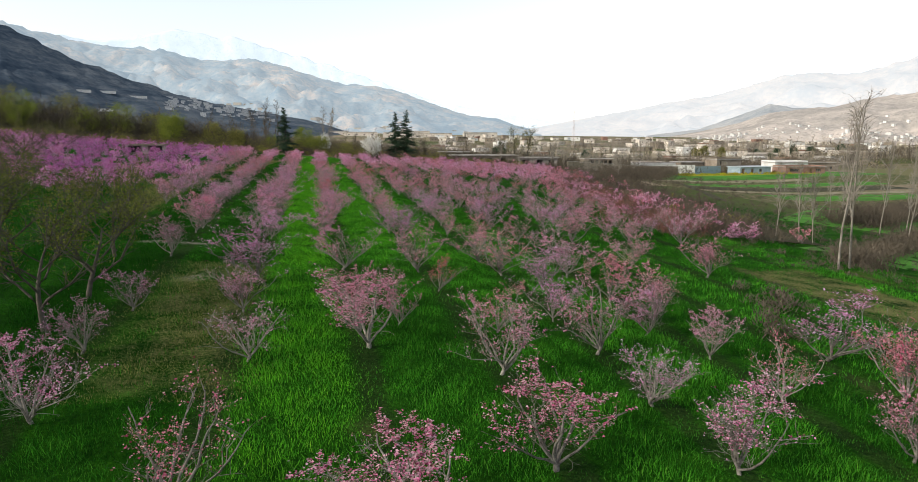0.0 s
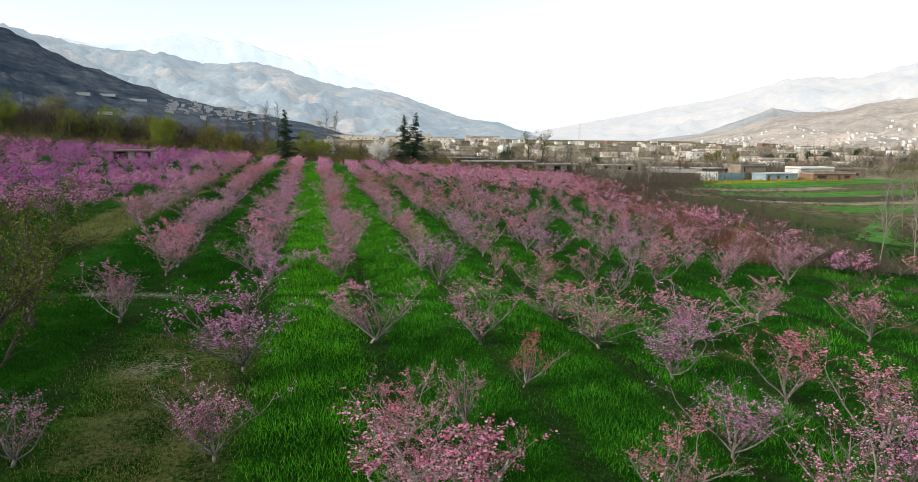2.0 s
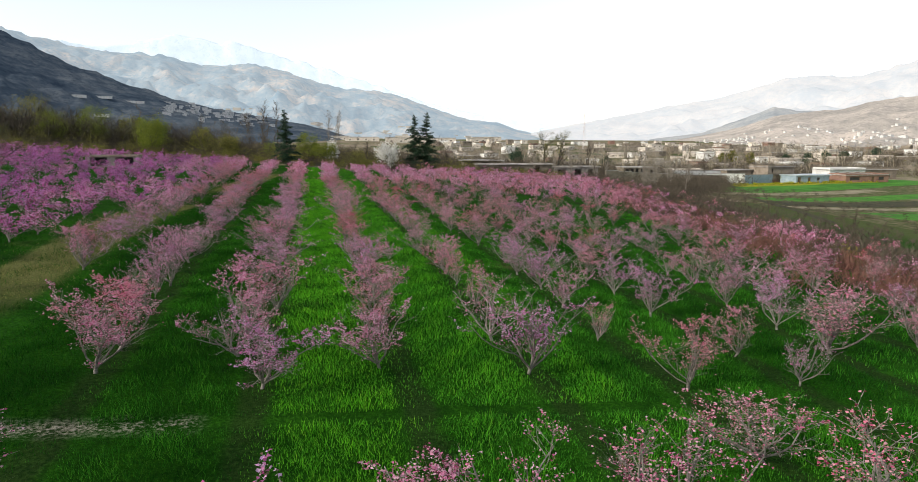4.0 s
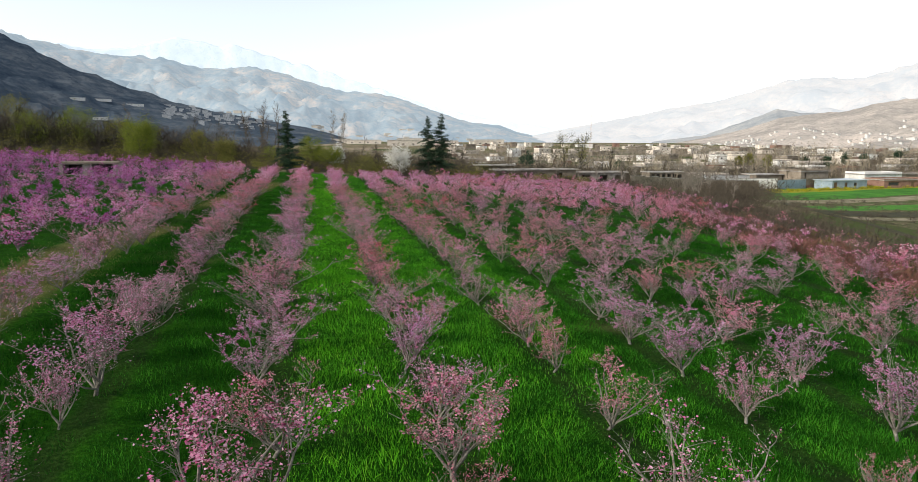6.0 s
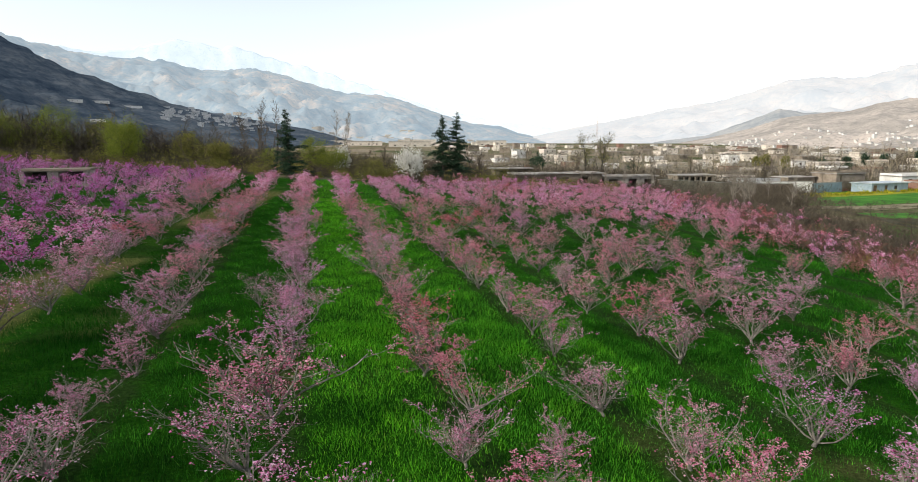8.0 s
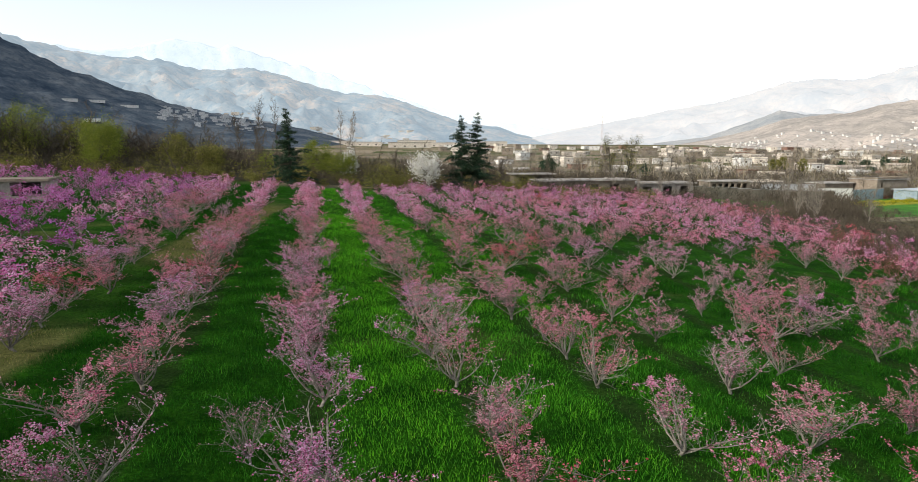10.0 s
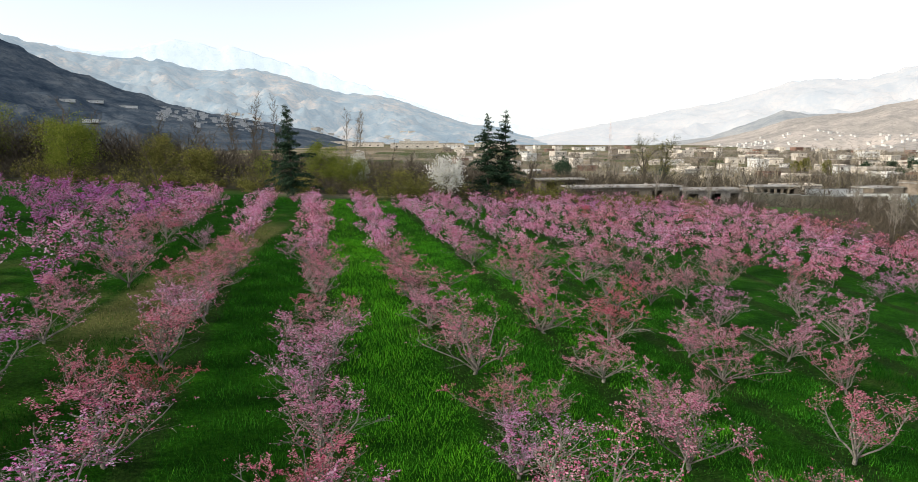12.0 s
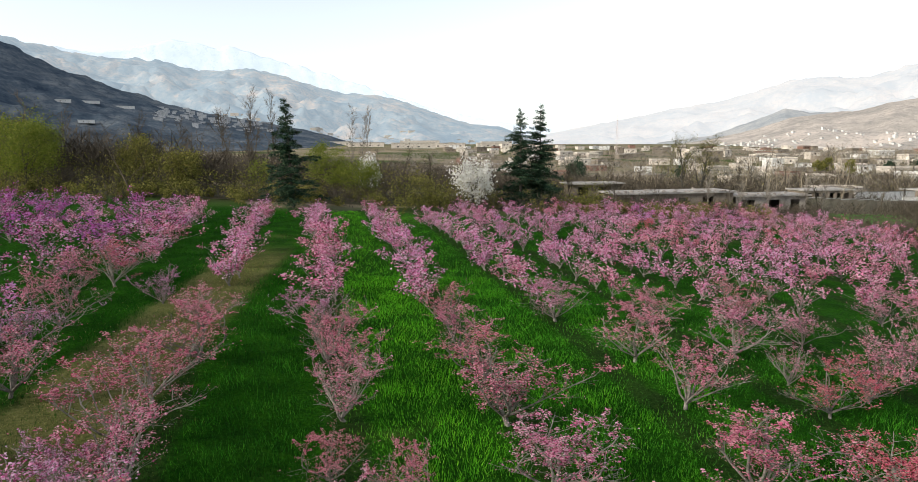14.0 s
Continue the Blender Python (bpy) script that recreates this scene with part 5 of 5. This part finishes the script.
def bare_tree(label, seed, x, y, h, spread, bark, upright=1.0, clear=0.25, limbs=12, name="bare_tree", group="", shoots=6):
    V, F, _ = branching(seed, h / 0.98, spread, 0.0065 * h + 0.012, upright, clear, limbs, shoots, 5, 4)
    return plant(name, label, x, y, (V, F), bark, group=group)


for k, (x, y, h) in enumerate(((38.2, 39.0, 11.6), (39.6, 39.4, 11.0), (45.6, 51.4, 6.9), (46.8, 51.0, 6.2), (45.7, 54.7, 6.7), (56, 47, 8.2), (59, 52, 9.0), (64, 60, 9.5), (66, 66, 8.0), (70, 62, 9.0), (61, 134, 5.6), (62.5, 136, 5.2), (63.5, 133, 5.8), (65, 137, 5.0), (60, 130, 4.8), (66, 128, 5.2), (73, 150, 5.5), (75, 147, 5.0), (78, 152, 5.6), (82, 160, 6.0), (85, 156, 5.6), (52, 169, 5.2), (61, 168, 5.5), (57, 168.6, 4.6), (66, 167, 5.8), (70, 168, 5.0), (70, 72, 6), (76, 80, 6.5))):
    bare_tree("bare pale-barked poplar with thin upright branches", 80 + k, x, y, h, 0.17 * h + 0.6, PALEBARK, 1.5, 0.3, 14, "poplar_tree", "bare poplars beside the fields")
for k, (x, y, h, s) in enumerate(((-9.7, 190, 12.6, 2.6), (-6.7, 192, 13.8, 1.8), (-12.5, 186, 10, 2.4), (6.2, 210, 14.0, 1.8), (7.4, 211, 14.4, 1.6), (8.6, 209, 13.2, 1.7), (-18, 188, 8, 2), (-24, 184, 8, 2.2), (29.5, 178, 7, 1.6), (34, 186, 7.5, 1.8), (55, 178, 7.0, 1.8), (48, 190, 8.0, 2.0), (80, 200, 9, 2), (92, 212, 8, 2.2), (100, 205, 8, 2), (116, 196, 7, 1.8), (-55, 186, 9, 2.4), (-70, 176, 9, 2.6), (13.5, 172, 5, 1.8), (31, 168, 5.2, 1.8))):
    bare_tree("tall bare tree with fine grey-brown twigs", 120 + k, x, y, h, s * 1.15, PALEBARK if 205 < y < 212 and x < 20 else TWIG, 1.0, 0.2, 20, shoots=8 if h > 9 else 5)
for k, (x, y) in enumerate(((64.5, 195), (68.5, 196))):
    V, F, tips = branching(150 + k, 13.0, 4.4, 0.26, 0.6, 0.2, 14, 8, 5, 4)
    plant("bare_tree", "large bare tree with dense dark twigs", x, y, (V, F), DARKBARK, leaves_on(150 + k, tips, 2200, 0.16, 0.05, 0.25), SPRING)
for k, (x, y, h) in enumerate(((218, 330, 10), (226, 333, 11), (235, 330, 10), (262, 335, 7), (272, 330, 7), (282, 328, 8), (296, 330, 7), (310, 322, 8), (150, 330, 8), (244, 300, 6))):
    leafy_tree("olive evergreen tree between the town houses", 160 + k, x, y, h, 2.6, 1500, SPRING if k < 3 else NEEDLE, 0.5, name="town_tree", scatter=0.5, upright=0.6, group="trees among the town houses")


def brush(label, spots, mat, seed, stems=70, wide=1.0):
    """A thicket of leafless stems: spots of (x, y, height)."""
    rng = np.random.default_rng(seed)
    spots = np.repeat(np.asarray(spots), stems, 0)
    k = len(spots)
    low = rng.random(k)
    x, y = spots[:, 0] + rng.normal(size=k) * 0.32 * spots[:, 2], spots[:, 1] + rng.normal(size=k) * 0.32 * spots[:, 2]
    P = np.stack([x, y, gz(x, y) + spots[:, 2] * 0.7 * low - 0.1], -1)
    D = np.stack([rng.normal(size=k) * 0.7, rng.normal(size=k) * 0.7, np.ones(k) * 0.8], -1) * (spots[:, 2] * (0.5 - 0.2 * low) * (0.5 + 0.6 * rng.random(k)))[:, None]
    w = rng.random(k) * 6.283
    S = np.stack([np.cos(w), np.sin(w), 0 * w], -1) * (wide * (0.018 + 0.03 * rng.random(k)))[:, None]
    V = np.stack([P - S, P + S, P + D], 1).reshape(-1, 3)
    ob = tagged(new("thicket", np_mesh("thicket", V, np.arange(3 * k).reshape(k, 3), [mat])), label, "bushes", kind="stuff")
    return ob


def strew(seed, count, x0, y0, x1, y1, width, low, high):
    rng = random.Random(seed)
    out = []
    for _ in range(count):
        t, s = rng.random(), rng.gauss(0, 0.5) * width
        L = math.hypot(x1 - x0, y1 - y0)
        out.append((x0 + (x1 - x0) * t - (y1 - y0) / L * s, y0 + (y1 - y0) * t + (x1 - x0) / L * s, rng.uniform(low, high)))
    return out


brush("tall brown leafless thicket behind the blossom rows", strew(1, 380, -80, 168, 70, 172, 11, 1.2, 3.6), TWIG, 1, stems=80)
brush("grey-brown thicket farther behind the rows", strew(2, 300, -95, 192, 110, 200, 14, 3, 6), TWIG, 2, stems=80, wide=2.0)
brush("brown leafless scrub along the orchard's lower edge", strew(3, 520, 40, 50, 64, 138, 7, 1.2, 2.8), TWIG, 3)
brush("reddish leafless saplings along the orchard's edge", strew(4, 260, 35, 52, 52, 118, 5, 1.2, 2.2), REDTWIG, 4)
brush("reddish-brown hedge between green fields", strew(5, 150, 40, 40, 68, 58, 2.0, 1.0, 2.0), TWIG, 5)
brush("brown hedge on the far side of the fields", strew(6, 300, 66, 66, 120, 100, 4, 1.5, 3.5), TWIG, 6)
brush("bare brown bushes beside the furrowed strip", strew(7, 16, 20, 22.5, 27, 33, 1.6, 0.7, 1.3), TWIG, 7)
brush("leafless brown scrub in front of the long shed", strew(18, 90, 36, 169.3, 72, 168.5, 1.6, 1.0, 2.8), TWIG, 18, stems=60)
brush("brown thicket in front of the farmstead", strew(8, 300, 74, 140, 112, 190, 8, 1.6, 4.2), TWIG, 8)
brush("reddish saplings before the compound walls", strew(9, 130, 115, 196, 176, 190, 2.0, 1.0, 1.8), REDTWIG, 9)
brush("grey-brown trees among the town houses", strew(10, 1100, 50, 235, 420, 335, 55, 3, 6.5), TWIG, 10, stems=36, wide=3.5)
# pale bark stands in for haze over these far trees
brush("hazy brown trees between the far town houses", strew(16, 1100, 60, 500, 620, 600, 200, 4, 8), PALEBARK, 16, stems=28, wide=6)
brush("straw-coloured bare trees along the town", strew(14, 260, 100, 240, 400, 300, 40, 3, 7), PALEBARK, 14, stems=60, wide=2.5)
brush("tall leafless wood at the orchard's upper corner", strew(15, 150, -120, 170, -14, 184, 11, 5, 9.0), TWIG, 15, stems=120, wide=1.6)
brush("grey-brown scrub at the foot of the dark hill", strew(11, 500, -160, 300, 60, 420, 60, 3, 8), TWIG, 11, stems=40, wide=5.0)
brush("brown orchard belt across the middle of the valley", strew(12, 500, -60, 240, 190, 262, 30, 2.5, 6), TWIG, 12, stems=45, wide=3.5)
# haze on the far hedges is put in by the paler bark
brush("haze-paled brown hedges in front of the distant town", strew(13, 500, -80, 330, 260, 370, 50, 3, 7), PALEBARK, 13, stems=36, wide=4.5)


def low_bushes(label, spots, leaf, seed, per=220):
    """Leafy undergrowth: many small leaves heaped into uneven bushes, spots of (x, y, height)."""
    rng = np.random.default_rng(seed)
    S = np.repeat(np.asarray(spots), per, 0)
    k = len(S)
    d = rng.normal(size=(k, 3))
    d *= (rng.random(k) ** 0.4 / np.linalg.norm(d, axis=1))[:, None]
    x, y = S[:, 0] + d[:, 0] * S[:, 2] * 0.6, S[:, 1] + d[:, 1] * S[:, 2] * 0.6
    P = np.stack([x, y, gz(x, y) + S[:, 2] * (0.5 + 0.5 * d[:, 2])], -1)
    V, F = shards(rng, P, 0.22, 0.06)
    return tagged(new("undergrowth", np_mesh("undergrowth", V, F, [leaf])), label, "bushes", kind="stuff")


low_bushes("olive undergrowth at the foot of the thicket", strew(20, 260, -80, 160, 60, 166, 7, 0.9, 2.4), SPRING, 20)
low_bushes("green weeds and bushes beside the sheds", strew(21, 40, 26, 178, 60, 184, 5, 0.8, 1.8), WILLOW, 21, 120)
low_bushes("olive bushes along the orchard's lower edge", strew(22, 90, 42, 60, 66, 150, 6, 0.7, 1.6), SPRING, 22, 160)


def bare_wood(label, spots, mat, seed):
    """Leafless trees standing close, as one mass: spots of (x, y, height)."""
    rng = random.Random(seed)
    shapes = [branching(seed * 10 + i, 6.6, 1.6, 0.075, 0.8, 0.22, 6, 3, 3, 3)[:2] for i in range(6)]
    V, F, n = [], [], 0
    for x, y, h in spots:
        v, f = rng.choice(shapes)
        m = np.array(standing(x, y, rng.random() * 6.28, 1.0))
        m[:3, :3] = m[:3, :3] @ np.diag((h / 6 * rng.uniform(0.9, 1.4), h / 6 * rng.uniform(0.9, 1.4), h / 6))
        V.append(v @ m[:3, :3].T + m[:3, 3])
        F.append(f + n)
        n += len(v)
    tagged(new("bare_wood", np_mesh("bare_wood", np.concatenate(V), np.concatenate(F), [mat])), label, "trees", kind="stuff")


bare_wood("leafless brown trees crowded behind the orchard", strew(31, 55, -90, 168, 66, 174, 10, 3.5, 7.5), TWIG, 31)
bare_wood("leafless trees between the sheds and the town", strew(34, 60, 50, 205, 210, 240, 22, 5, 9), TWIG, 34)
brush("tall grey-brown wood climbing to the orchard's corner", strew(17, 110, -130, 172, -48, 186, 10, 7, 11.5), TWIG, 17, stems=130, wide=1.8)
bare_wood("taller leafless trees at the orchard's upper corner", strew(32, 70, -115, 174, -6, 186, 8, 6, 10), TWIG, 32)
bare_wood("grey saplings along the lower edge of the orchard", strew(33, 40, 44, 60, 70, 150, 7, 2.5, 4.5), TWIG, 33)
low_bushes("pale olive shrubs within the leafless thicket", strew(23, 120, -100, 166, 40, 174, 9, 1.6, 5.0), SPRING, 23, 190)
brush("low brown weeds over the fallow strips", strew(24, 420, 62, 70, 108, 168, 22, 0.4, 1.1), TWIG, 24, stems=40)
brush("low weeds on the banks between the fields", strew(25, 260, 36, 34, 100, 96, 10, 0.4, 1.0), TWIG, 25, stems=40)
bare_wood("tall leafless poplars between the nearer town houses", strew(36, 60, 110, 250, 420, 330, 45, 7, 12), TWIG, 36)
low_bushes("olive trees and shrubs between the town houses", strew(27, 170, 90, 245, 420, 330, 60, 2.5, 6.0), SPRING, 27, 110)
bare_wood("hazy leafless trees among the far town houses", strew(35, 40, 150, 420, 520, 470, 110, 7, 12), TWIG, 35)
YELLOW = leafy("mustard_flower", [(0.0, (0.10, 0.16, 0.02)), (0.5, (0.30, 0.30, 0.03)), (1.0, (0.62, 0.52, 0.03))])
low_bushes("yellow mustard plants in flower", strew(26, 200, 112, 179, 172, 190, 3.6, 0.5, 0.9), YELLOW, 26, 70)
bare_wood("straw-coloured leafless poplars before the town", strew(37, 150, 60, 222, 330, 286, 34, 5, 10), STRAW, 37)
bare_wood("straw-coloured leafless poplars among the town houses", strew(38, 130, 110, 330, 470, 430, 90, 7, 13), STRAW, 38)
low_bushes("olive evergreen clumps between the town houses", strew(39, 150, 90, 300, 470, 400, 110, 3, 7), SPRING, 39, 110)
brush("dense grey-brown scrub below the orchard's edge", strew(40, 330, 48, 92, 74, 162, 9, 1.4, 3.2), TWIG, 40)
